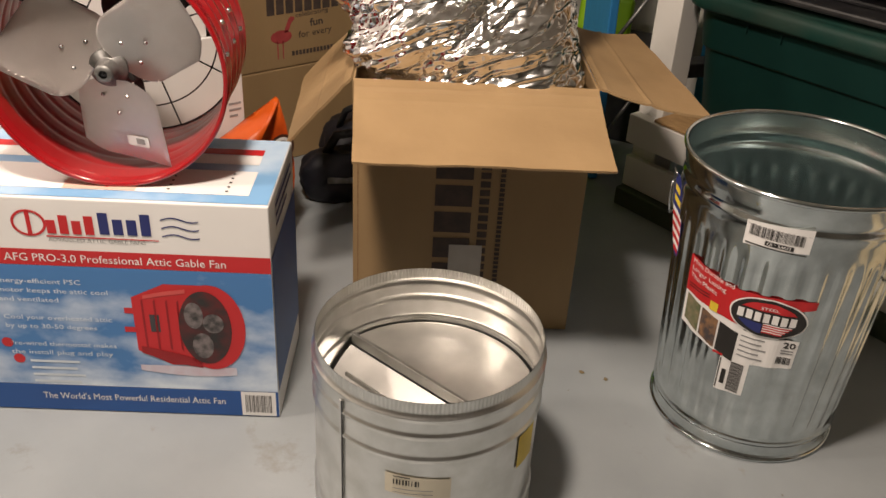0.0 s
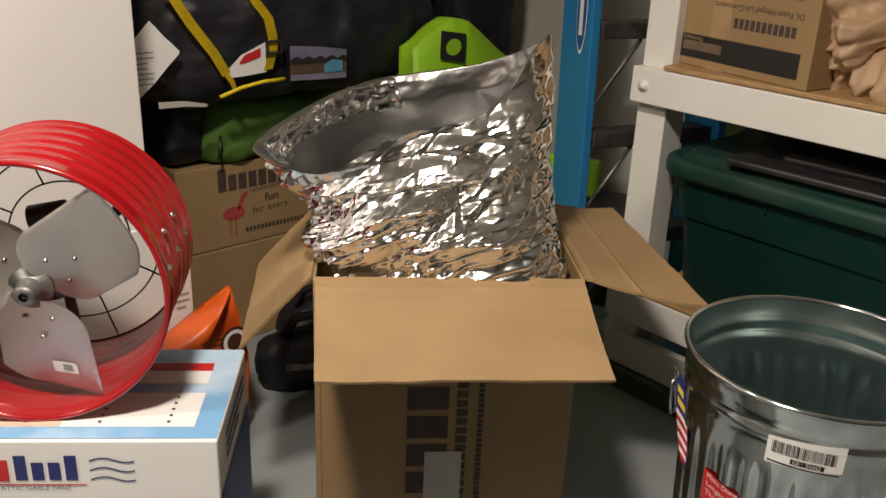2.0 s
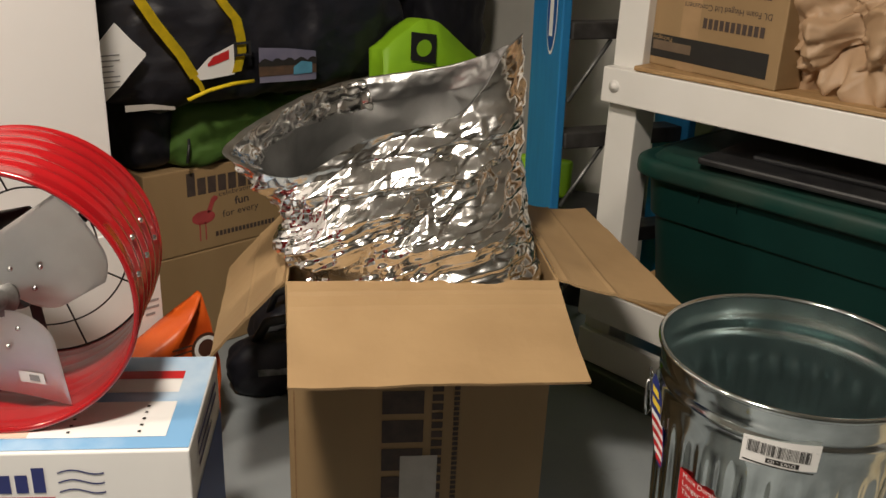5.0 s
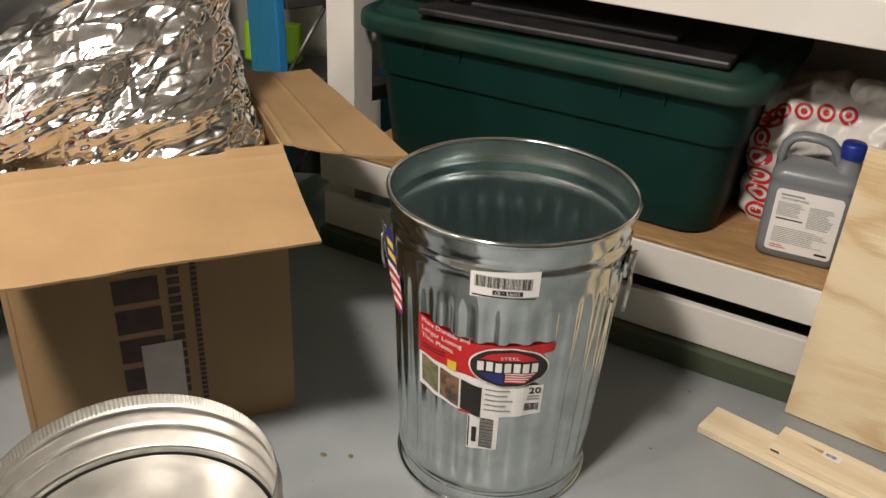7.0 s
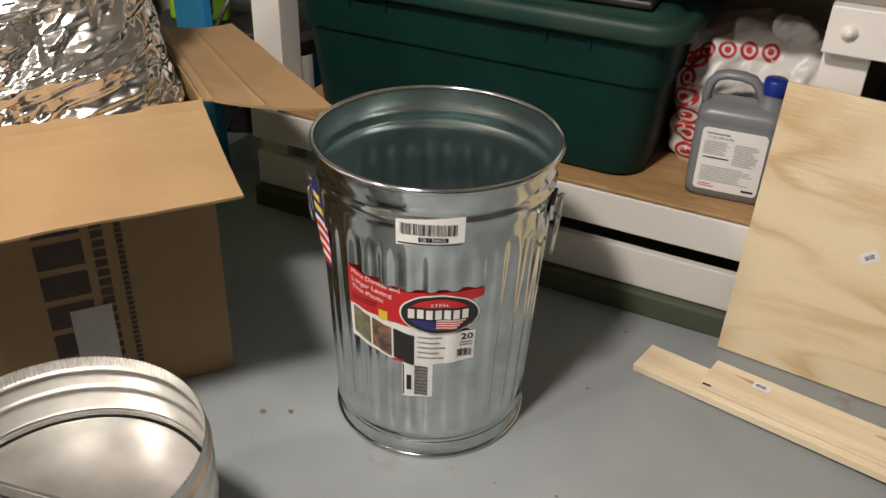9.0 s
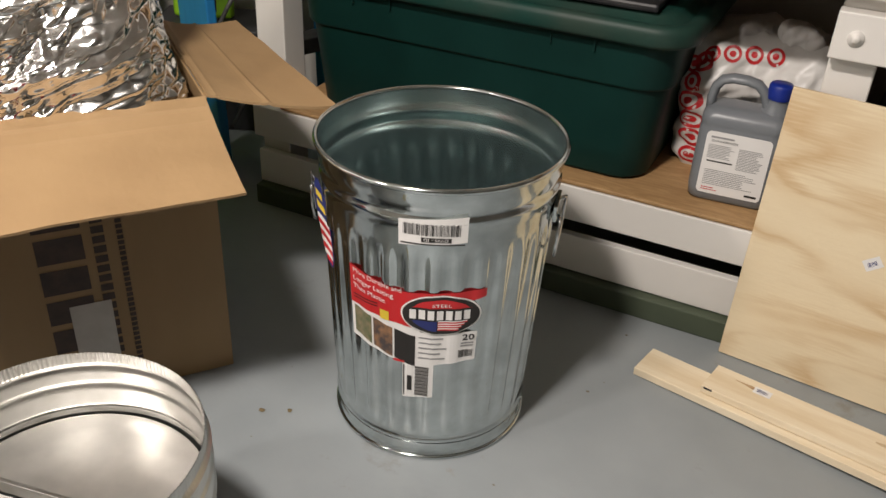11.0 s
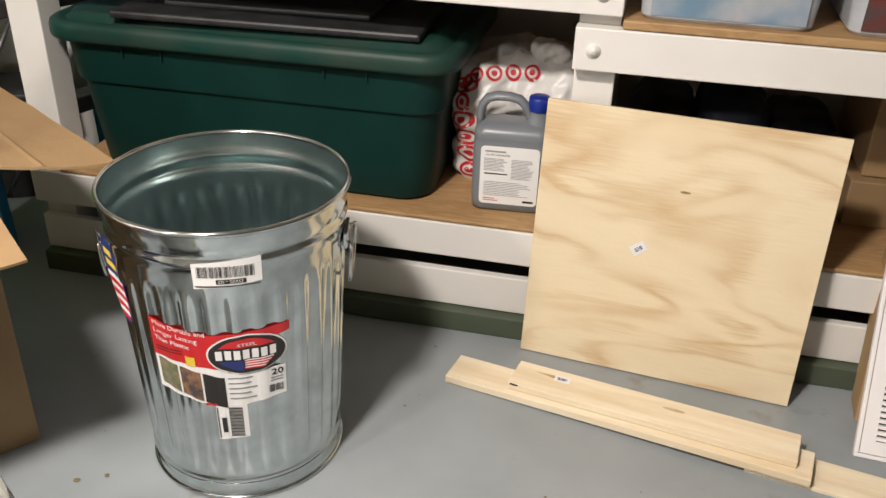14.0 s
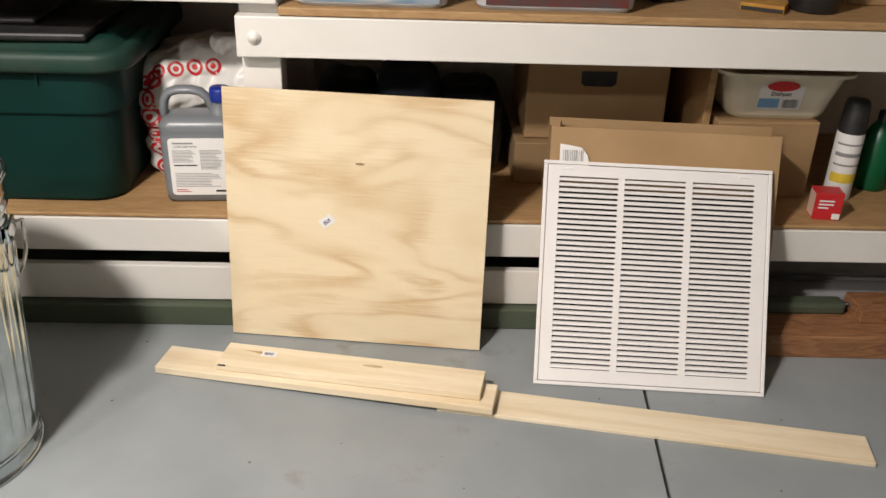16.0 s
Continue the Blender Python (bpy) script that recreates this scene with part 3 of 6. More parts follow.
# flag tag that hangs from the handle
def tag_face(lift):
    """u across and v down the tag, which hangs off the wall and faces outwards."""
    n = Vector((math.cos(radians(-118)), math.sin(radians(-118)), 0.10)).normalized()
    right = Vector((0, 0, 1)).cross(n).normalized()
    up = n.cross(right)
    foot = Vector((0.2265 * math.cos(radians(-144)) + 0.031, 0.2265 * math.sin(radians(-144)) - 0.020, 0.430))
    right, up = right * 0.97 - up * 0.24, up * 0.97 + right * 0.0
    return lambda u, v: foot + right * (u - 0.60 * v) + up * v + n * lift


def tag_half(v):
    return 0.0245 * max(0.0, 1 - abs(v / 0.062) ** 2.4) ** 0.5


sticker = part("flag_tag", patch(tag_face(0.0), [(u, -0.0619 * (1 - (abs(u) / 0.0246) ** 2) ** 0.42, 0.0619 * (1 - (abs(u) / 0.0246) ** 2) ** 0.42) for u in np.linspace(-0.0243, 0.0243, 17)]), PRINT_NAVY, can, "blue oval card tag with a flag")
for k in range(8):
    v = -0.056 + 0.0078 * k
    h = 0.92 * min(tag_half(v), tag_half(v + 0.0078))
    part("flag_stripe", patch(tag_face(0.0008), [(-h, v, v + 0.0076), (0, v + 0.0012, v + 0.0088), (h, v, v + 0.0076)]), PRINT_WHITE if k % 2 else PRINT_RED, sticker)
for k in range(2):
    part("writing_bars", patch(tag_face(0.0008), rect(-0.017 + 0.003 * k, 0.015 - 0.005 * k, 0.016 + 0.017 * k, 0.026 + 0.017 * k)), PRINT_YELLOW, sticker)
part("tag_wire", sweep([tag_face(0.002)(-0.004, 0.058), tag_face(0.004)(-0.016, 0.064), tag_face(0.002)(-0.024, 0.040), tag_face(0.001)(-0.027, 0.006)], 0.0016, 6), CHROME, can, "bright wire loop", True)

# ---- round duct with damper ----
DUCT_R, DUCT_H = 0.1945, 0.3685
duct = thing("duct_collar", pose(-0.698, -1.166, 0), "round galvanised sheet metal duct with crimped rim, on the floor", "duct")


def bead(z, at, w=0.0055, h=0.0040):
    return h * math.exp(-((z - at) / w) ** 2 * 2)


duct_rows = sorted([0.0] + [0.003 * k for k in range(1, 113)] + [0.3370 + 0.0045 * k for k in range(8)])
duct_rows = [z for z in duct_rows if z <= DUCT_H]


def duct_profile(z):
    return DUCT_R - (0.0025 if z > 0.341 else 0) + bead(z, 0.3345) + bead(z, 0.3005) + bead(z, 0.2535) + bead(z, 0.06) + bead(z, 0.02)


def crimp(t, i):
    z = duct_rows[i]
    return 0.0007 * math.sin(180 * t) * max(0.0, min(1.0, (z - 0.338) / 0.012))


part("shell", lathe([(duct_profile(z), z) for z in duct_rows], 720, crimp), STEEL, duct, smooth=True)
part("lining", lathe([(duct_profile(z) - 0.001, z) for z in duct_rows], 720, crimp), STEEL, duct, "inner face of the sheet metal", True)
seam_a = -82
seam = box(DUCT_R + 0.0005, DUCT_R + 0.003, -0.004, 0.004, 0.0, 0.3235, 0.001)
seam.transform(pose(0, 0, 0, 0, 0, seam_a))
part("seam", seam, STEEL, duct, "folded lock seam")
dark = box(DUCT_R + 0.002, DUCT_R + 0.0036, 0.0015, 0.0040, 0.0, 0.3235)
dark.transform(pose(0, 0, 0, 0, 0, seam_a))
part("seam_gap", dark, BLACK, duct)
ROD = 10
plate = bmesh.new()
half_disc = [plate.verts.new((0.188 * math.cos(t), 0.188 * math.sin(t), 0.2455)) for t in [math.pi * k / 40 for k in range(41)]]
plate.faces.new(half_disc)
plate.transform(pose(0, 0, 0, 0, 0, ROD))
part("damper_plate", plate, PLATE, duct, "bright half-round damper plate")
plate = bmesh.new()
plate.faces.new([plate.verts.new((0.186 * math.cos(t), 0.184 * math.sin(t) - 0.006, 0.236 + 0.095 * math.sin(t))) for t in [math.pi + math.pi * k / 40 for k in range(41)]])
plate.transform(pose(0, 0, 0, 0, 0, ROD))
part("damper_plate", plate, PLATE, duct, "half-round damper plate tipped down")
rod = box(-0.187, 0.187, -0.004, 0.003, 0.2385, 0.2605, 0.001)
rod.transform(pose(0, 0, 0, 0, 0, ROD))
part("damper_rod", rod, STEEL, duct, "flat bar across the duct")
rod = box(-0.150, 0.150, -0.056, -0.052, 0.212, 0.220, 0.001)
rod.transform(pose(0, 0, 0, 0, 0, ROD))
part("damper_stop", rod, STEEL, duct)


def on_duct(lift):
    return lambda a, z: Vector(((DUCT_R + lift) * math.cos(radians(a)), (DUCT_R + lift) * math.sin(radians(a)), z))


d1, d2 = on_duct(0.002), on_duct(0.0028)
paper = part("paper_label", patch(d1, [(a, 0.178 - 0.0002 * (a + 50), 0.219 - 0.0002 * (a + 50)) for a in np.linspace(-57, -26, 10)]), material("cream label", (0.72, 0.66, 0.52), 0.6, scale=10), duct, "cream paper label")
part("barcode", bars(d2, -53, -40, 0.199, 0.210, 9, 3), PRINT_BLACK, paper)
part("small_writing", lines(d2, -53, -45, 0.2165, 0.004, 0.002, 1), PRINT_BLACK, paper)
part("small_writing", lines(d2, -53, -34, 0.191, 0.008, 0.0015, 2), PRINT_GREY, paper)
part("yellow_label", patch(d1, [(a, 0.176, 0.246) for a in np.linspace(12, 27, 6)]), PRINT_YELLOW, duct, "yellow warning sticker")

# ---- open carton with the foil bag ----
BW, BD, BH = 0.509, 0.46, 0.603
carton_pose = pose(-1.215, -0.980, 0, 0, 0, 52.5)
carton = thing("cardboard_carton", carton_pose, "open kraft cardboard carton with its flaps folded out", "box")


def slab_of(corners, thick=0.005, sag=0.0, n=28, folds=()):
    """A bent sheet between four corners (hinge a, hinge b, tip b, tip a), with thickness."""
    a, b, c, d = [Vector(p) for p in corners]
    up = (b - a).cross(d - a).normalized() * thick
    bm, top, low = bmesh.new(), [], []
    for i in range(n + 1):
        for j in range(n + 1):
            s, t = i / n, j / n
            p = (a * (1 - s) + b * s) * (1 - t) + (d * (1 - s) + c * s) * t
            lift = sag * 4 * t * (1 - t) + 0.0022 * noise.noise(p * 9) + 0.0008 * noise.noise(p * 31)
            lift -= sum(deep * math.exp(-((t - at) / 0.022) ** 2) for at, deep in folds)
            p = p + up.normalized() * lift + (d - a).normalized() * (0.004 * noise.noise(p * 16) * t * t)
            top.append(bm.verts.new(p))
            low.append(bm.verts.new(p - up))
    w = n + 1
    for i in range(n):
        for j in range(n):
            q = (i * w + j, (i + 1) * w + j, (i + 1) * w + j + 1, i * w + j + 1)
            bm.faces.new([top[k] for k in q])
            bm.faces.new([low[k] for k in q][::-1])
    edge = [i * w for i in range(w)] + [n * w + j for j in range(1, w)] + [i * w + n for i in range(n - 1, -1, -1)] + [j for j in range(n - 1, 0, -1)]
    for k, m in zip(edge, edge[1:] + edge[:1]):
        bm.faces.new((top[m], top[k], low[k], low[m]))
    bmesh.ops.recalc_face_normals(bm, faces=bm.faces[:])
    return bm


def walls_of(parent, w, d, h, mat, t=0.005, bevel=0.002):
    part("panel", box(0, w, 0, t, 0, h, bevel), mat, parent)
    part("panel", box(0, w, d - t, d, 0, h, bevel), mat, parent)
    part("panel", box(0, t, t + 0.0005, d - t - 0.0005, 0, h, bevel), mat, parent)
    part("panel", box(w - t, w, t + 0.0005, d - t - 0.0005, 0, h, bevel), mat, parent)
    part("bottom", box(t, w - t, t, d - t, 0.001, 0.006), mat, parent)


walls_of(carton, BW, BD, BH, KRAFT)
part("front_flap", slab_of([(0.004, 0, BH), (BW - 0.004, 0, BH), (0.502, -0.272, 0.545), (0.018, -0.272, 0.542)], sag=0.006, folds=((0.10, 0.0018), (0.24, 0.0012))), KRAFT, carton, "front flap folded out")
part("side_flap", slab_of([(BW, 0.005, BH), (BW, BD - 0.005, BH), (0.672, 0.440, 0.594), (0.742, -0.030, 0.562)], sag=0.010, folds=((0.08, 0.002), (0.46, 0.0030))), KRAFT, carton, "bent side flap folded out")
part("side_flap", slab_of([(0, BD - 0.005, BH), (0, 0.005, BH), (-0.141, 0.026, 0.44), (-0.150, 0.43, 0.45)], sag=-0.002, folds=((0.12, 0.002), (0.5, 0.0015))), KRAFT, carton, "side flap hanging down")
part("back_flap", slab_of([(BW - 0.004, BD, BH), (0.004, BD, BH), (0.02, BD + 0.20, 0.50), (BW - 0.02, BD + 0.20, 0.50)]), KRAFT, carton)
face = on_plane((0, 0, 0), (1, 0, 0), (0, 0, 1), 0.0012)
for k in range(5):
    part("letter_block", patch(lambda a, b: face(0.262 - b, a), rect(0.125 + 0.066 * k, 0.177 + 0.066 * k, 0.0, 0.082)), PRINT_INK, carton, "large dark block in place of a maker's letter")
part("printed_line", glyph_blocks(lambda a, b: face(0.300 - b, a), 0.10, 0.56, 0.0, 0.022, 22), PRINT_INK, carton, "line of small dark blocks")
part("printed_line", glyph_blocks(lambda a, b: face(0.332 - b, a), 0.05, 0.56, 0.0, 0.011, 44), PRINT_INK, carton, "line of small dark blocks")
part("tape", patch(on_plane((0, 0, 0), (1, 0, 0), (0, 0, 1), 0.0024), rect(0.217, 0.292, 0.03, 0.226)), PALE_TAPE, carton, "pale square of tape")
part("edge_seam", box(0.010, 0.0125, -0.0012, 0.001, 0.01, BH - 0.01), KRAFT_EDGE, carton)

bag = thing("foil_bag", carton_pose, "large crumpled silver foil bag standing open in a carton", "bag")
N_A, N_LOW, N_S = 600, 12, 220
bm = bmesh.new()
rings, plain = [], []


def facet(w, cap=0.5):
    d = noise.voronoi(w)[0]
    return min(cap, d[1] - d[0])


def lattice(i, j, k):
    h = (i * 374761393 + j * 668265263 + k * 1274126177) & 0xFFFFFFFF
    h = ((h ^ (h >> 13)) * 1103515245) & 0xFFFFFFFF
    return ((h ^ (h >> 16)) & 0xFFFF) / 32768.0 - 1.0


def creased(w):
    """Noise made of flat facets that meet in straight creases, from -1 to 1."""
    cell = [math.floor(w.x), math.floor(w.y), math.floor(w.z)]
    rest = [(w.x - cell[0], 0), (w.y - cell[1], 1), (w.z - cell[2], 2)]
    rest.sort(reverse=True)
    value, before = 0.0, 1.0
    for f, n in rest:
        value += (before - f) * lattice(*cell)
        before = f
        cell[n] += 1
    return value + before * lattice(*cell)


def crease(bm, octaves):
    """Breaks a soft shape into flat facets with straight folds between them."""
    bm.normal_update()
    moves = [v.normal * sum(a * creased(v.co * f + Vector((1.3, 4.7, 2.9))) for a, f in octaves) for v in bm.verts]
    for v, d in zip(bm.verts, moves):
        v.co += d
    return bm


def ring_mix(keys, t):
    """Smooth closed curve through keys of (turn, point)."""
    t = t % 1.0
    for i, ((a, p), (b, q)) in enumerate(zip(keys, keys[1:])):
        if a <= t <= b:
            s = (t - a) / (b - a)
            p0, p1, p2 = Vector(keys[i - 1][1] if i else keys[-2][1]), Vector(p), Vector(q)
            p3 = Vector(keys[i + 2][1] if i + 2 < len(keys) else keys[1][1])
            return 0.5 * (2 * p1 + (p2 - p0) * s + (2 * p0 - 5 * p1 + 4 * p2 - p3) * s * s + (3 * p1 - p0 - 3 * p2 + p3) * s ** 3)
    return Vector(keys[-1][1])


mouth = [(0.0, (-0.108, 0.10, 0.822)), (0.09, (0.01, 0.075, 0.780)), (0.20, (0.14, 0.085, 0.846)), (0.34, (0.32, 0.110, 0.898)), (0.45, (0.405, 0.15, 1.00)), (0.5, (0.448, 0.205, 1.030)),
         (0.56, (0.430, 0.255, 1.00)), (0.66, (0.32, 0.34, 0.942)), (0.80, (0.12, 0.33, 0.908)), (0.92, (-0.02, 0.22, 0.872)), (1.0, (-0.108, 0.10, 0.822))]
for i in range(N_S + 1):
    s = 0.42 * i / N_LOW if i < N_LOW else 0.42 + 0.58 * (i - N_LOW) / (N_S - N_LOW)
    row, calm = [], []
    for k in range(N_A):
        u = k / N_A
        ang = math.pi + 2 * math.pi * u
        cx, sx = math.cos(ang), math.sin(ang)
        f = (abs(cx) ** 3.5 + abs(sx) ** 3.5) ** (-1 / 3.5)
        base = Vector((0.255 + 0.240 * f * cx, 0.225 + 0.208 * f * sx, 0.10))
        top = ring_mix(mouth, u)
        shoulder = Vector((0.232 + 0.246 * f * cx, 0.215 + 0.226 * f * sx, 0.675))
        if s < 0.55:
            p = base.lerp(shoulder, s / 0.55)
        else:
            q = (s - 0.55) / 0.45
            p = shoulder.lerp(top, q * q * (3 - 2 * q) * 0.5 + q * 0.5)
        amount = min(1.0, max(0.0, (s - 0.42) / 0.06)) * (1 - 0.75 * max(0.0, (s - 0.85) / 0.15))
        amount *= 1 - 0.6 * math.exp(-((u - 0.5) / 0.08) ** 2)
        w = p + noise.noise_vector(p * 4) * 0.035
        w = Vector((w.x * 5.0, w.y * 5.0, (w.z + 0.22 * w.y - 0.16 * w.x) * 15.0))
        h = 0.027 * creased(w) + 0.019 * creased(w * 2.1 + Vector((3.3, 1.7, 5.1)))
        h += 0.0125 * creased(Vector((p.y * 26 + p.z * 9, p.x * 26, p.z * 38 - p.x * 8))) + 0.0065 * creased(p * 70) * (0.4 + 0.9 * max(0.0, noise.noise(p * 7) + 0.3))
        h += 0.0052 * creased(Vector((p.y * 6, p.x * 6, (p.z - 0.40 * p.x + 0.2 * p.y) * 150))) * max(0.0, min(1.0, (0.70 - s) / 0.12))
        calm.append(p)
        row.append(bm.verts.new(p + Vector((cx, sx, 0.2 * creased(w * 1.3))) * (amount * h)))
    rings.append(row)
    plain.append(calm)
for a, b in zip(rings, rings[1:]):
    for k in range(N_A):
        j = (k + 1) % N_A
        bm.faces.new((a[k], a[j], b[j], b[k]))
skin = [[v.co.copy() for v in row] for row in rings]
part("outside", bm, FOIL, bag, "shiny crumpled outside", True)
bm = bmesh.new()
inner = [skin[-1]]
for i in range(2, 142, 2):
    row, blend = [], min(1.0, i / 40)
    for p, q in zip(skin[N_S - i], plain[N_S - i]):
        c = Vector((0.21, 0.20, p.z))
        p = p.lerp(q, blend)
        depth = 0.004 + 0.022 * blend + 0.010 * blend * (noise.noise(q * 9) + 0.8 * facet(q * 8))
        row.append(p + (c - p).normalized() * min(depth, (c - p).length * 0.5))
    inner.append(row)
rings = [[bm.verts.new(p) for p in row] for row in inner]
for a, b in zip(rings, rings[1:]):
    for k in range(N_A):
        j = (k + 1) % N_A
        bm.faces.new((a[j], a[k], b[k], b[j]))
bm.faces.new(rings[-1])
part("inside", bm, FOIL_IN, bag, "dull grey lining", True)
# bright hem turned in along the lip
bm, rings = bmesh.new(), []
for i in range(0, 24):
    row = []
    for k in range(int(0.78 * N_A), int(1.05 * N_A)):
        p = inner[i][k % N_A]
        c = Vector((0.21, 0.20, p.z))
        edge = 1 + 0.35 * noise.noise(Vector((k * 0.05, 3, 1)))
        p = inner[min(len(inner) - 1, int(i * edge))][k % N_A] if i else p
        row.append(bm.verts.new(p + (c - p).normalized() * ((0.004 + 0.011 * abs(creased(p * 26)) + 0.007 * abs(creased(p * 58))) * min(1, i / 2))))
    rings.append(row)
for a, b in zip(rings, rings[1:]):
    for k in range(len(a) - 1):
        bm.faces.new((a[k + 1], a[k], b[k], b[k + 1]))
part("hem", bm, FOIL, bag, "crinkled bright hem folded in along the lip", True)

# ---- fan carton with the gable fan on it ----
QW, QD, QH = 0.70, 0.29, 0.485
qc_turn = 51.8
fan_carton = thing("fan_carton", pose(-1.020, -1.286, 0, 0, 0, qc_turn) @ Matrix.Translation((-QW, 0, 0)), "printed white, red and blue retail carton of an attic fan", "box")
part("body", box(0, QW, 0, QD, 0, QH, 0.003), PRINT_WHITE, fan_carton)
fx = on_plane((QW, 0, 0), (1, 0, 0), (0, 0, 1), 0.0012)
fx2 = on_plane((QW, 0, 0), (1, 0, 0), (0, 0, 1), 0.0020)
fx3 = on_plane((QW, 0, 0), (1, 0, 0), (0, 0, 1), 0.0028)
part("red_band", patch(fx, rect(-QW + 0.001, -0.001, 0.346, 0.380)), PRINT_RED, fan_carton)
part("sky_panel", patch(fx, rect(-QW + 0.001, -0.001, 0.067, 0.3455)), PRINT_CLOUD, fan_carton, "sky and cloud print")
part("blue_band", patch(fx, rect(-QW + 0.001, -0.001, 0.003, 0.0665)), PRINT_BLUE, fan_carton)
part("writing", words("AFG PRO-3.0 Professional Attic Gable Fan", fx2, -0.485, 0.355, 0.0165, width=0.402), PRINT_WHITE, fan_carton)
part("writing", words("The World's Most Powerful Residential Attic Fan", fx2, -0.470, 0.032, 0.0155, width=0.362), PRINT_WHITE, fan_carton)
part("writing", words("ADVANCED ATTIC GABLE FANS", fx, -0.398, 0.398, 0.0085, width=0.174), PRINT_GREY, fan_carton)
for k, line_of in enumerate(("energy-efficient PSC", "motor keeps the attic cool", "and ventilated", "", "Cool your overheated attic", "by up to 30-50 degrees", "", "Pre-wired thermostat makes", "the install plug and play")):
    if line_of:
        part("writing", words(line_of, fx2, -0.512, 0.306 - 0.0205 * k, 0.0105, width=0.0078 * len(line_of)), PALE_PRINT, fan_carton)
part("small_writing", lines(fx2, -0.480, -0.35, 0.128, 0.0165, 0.0055, 4, 4), PALE_PRINT, fan_carton)
part("check_mark", patch(fx2, oval(-0.500, 0.130, 0.011, 0.011, 12)), PRINT_RED, fan_carton)
part("check_mark", patch(fx2, oval(-0.516, 0.168, 0.011, 0.011, 12)), PRINT_RED, fan_carton)
# logo as plain shapes
ringlet = bmesh.new()
for k in range(36):
    a, b = 2 * math.pi * k / 36, 2 * math.pi * (k + 1) / 36
    ringlet.faces.new([ringlet.verts.new(fx(-0.428 + r * 0.031 * math.cos(t), 0.434 + r * 0.027 * math.sin(t))) for r, t in ((1, a), (1, b), (0.84, b), (0.84, a))])
part("logo_ring", ringlet, PRINT_RED, fan_carton)
part("logo_spokes", patch(fx, rect(-0.432, -0.424, 0.409, 0.458)), PRINT_RED, fan_carton)
part("logo_block", glyph_blocks(fx, -0.397, -0.307, 0.414, 0.452, 4, (1, 3)), PRINT_RED, fan_carton)
part("logo_block", glyph_blocks(fx, -0.304, -0.205, 0.416, 0.460, 4, (0, 3)), PRINT_NAVY, fan_carton)
part("logo_rule", patch(fx, [(-0.40, 0.407, 0.410), (-0.20, 0.406, 0.408)]), PRINT_RED, fan_carton)
for k in range(3):
    part("logo_wave", patch(fx, [(u, 0.450 - 0.017 * k + 0.004 * math.sin((u + 0.19) * 90), 0.4525 - 0.017 * k + 0.004 * math.sin((u + 0.19) * 90)) for u in np.linspace(-0.193, -0.126, 14)]), PRINT_NAVY, fan_carton)
# printed picture of the fan
PIC = (QW - 0.004, 0, -0.037)
pic2, pic3 = on_plane(PIC, (1, 0, 0), (0, 0, 1), 0.0020), on_plane(PIC, (1, 0, 0), (0, 0, 1), 0.0028)
part("picture_body", patch(pic2, [(u, 0.255 - h, 0.262 + h) for u, h in [(-0.262 + 0.0105 * k, 0.058 + 0.032 * min(1, k / 6)) for k in range(14)]]), PRINT_RED, fan_carton)
part("picture_foot", patch(pic2, rect(-0.278, -0.255, 0.283, 0.296)), PRINT_RED, fan_carton)
part("picture_foot", patch(pic2, rect(-0.282, -0.258, 0.240, 0.252)), PRINT_RED, fan_carton)
part("picture_mouth", patch(pic3, oval(-0.118, 0.256, 0.066, 0.098)), PRINT_RED, fan_carton)
part("picture_hollow", patch(on_plane(PIC, (1, 0, 0), (0, 0, 1), 0.0036), oval(-0.128, 0.256, 0.050, 0.084)), material("picture dark", (0.10, 0.015, 0.015), 0.5, second=(0.02, 0.02, 0.02), scale=30), fan_carton)
PIC_DARK, PIC_LIGHT, PIC_STEEL, PIC_GHOST = material("picture dark red", (0.33, 0.008, 0.012), 0.45, scale=9), material("picture light red", (0.72, 0.10, 0.09), 0.45, scale=9), material("picture steel", (0.20, 0.17, 0.17), 0.45, second=(0.03, 0.03, 0.03), scale=60), material("picture ghost", (0.55, 0.42, 0.48), 0.45, second=(0.60, 0.62, 0.70), scale=20)
part("picture_reflection", patch(pic2, [(u, 0.150 - 0.012 * math.sin((u + 0.27) * 13), 0.162) for u in np.linspace(-0.262, -0.075, 14)]), PIC_GHOST, fan_carton, "faint printed reflection under the fan")
for u in (-0.245, -0.222, -0.199, -0.178):
    part("picture_rib", patch(pic3, [(u, 0.205, 0.314), (u + 0.004, 0.200, 0.318)]), PIC_DARK, fan_carton)
part("picture_shine", patch(pic3, [(-0.240, 0.318, 0.326), (-0.200, 0.327, 0.336), (-0.160, 0.334, 0.343)]), PIC_LIGHT, fan_carton)
part("picture_shade", patch(pic3, [(-0.255, 0.192, 0.208), (-0.200, 0.170, 0.196), (-0.140, 0.160, 0.180)]), PIC_DARK, fan_carton)
pic4 = on_plane(PIC, (1, 0, 0), (0, 0, 1), 0.0044)
for u, v, a, b in ((-0.148, 0.285, 0.018, 0.030), (-0.112, 0.268, 0.020, 0.022), (-0.135, 0.215, 0.020, 0.030)):
    part("picture_blade", patch(pic4, oval(u, v, a, b, 12)), PIC_STEEL, fan_carton)
part("picture_plate", patch(pic3, rect(-0.232, -0.214, 0.243, 0.283)), DARK_GREY, fan_carton)
bl = part("barcode_label", patch(fx2, rect(-0.075, -0.006, 0.005, 0.066)), PRINT_WHITE, fan_carton)
part("barcode", bars(fx3, -0.067, -0.014, 0.014, 0.058, 20, 9), PRINT_BLACK, bl)
tp = on_plane((QW, 0, QH), (1, 0, 0), (0, 1, 0), 0.0012)
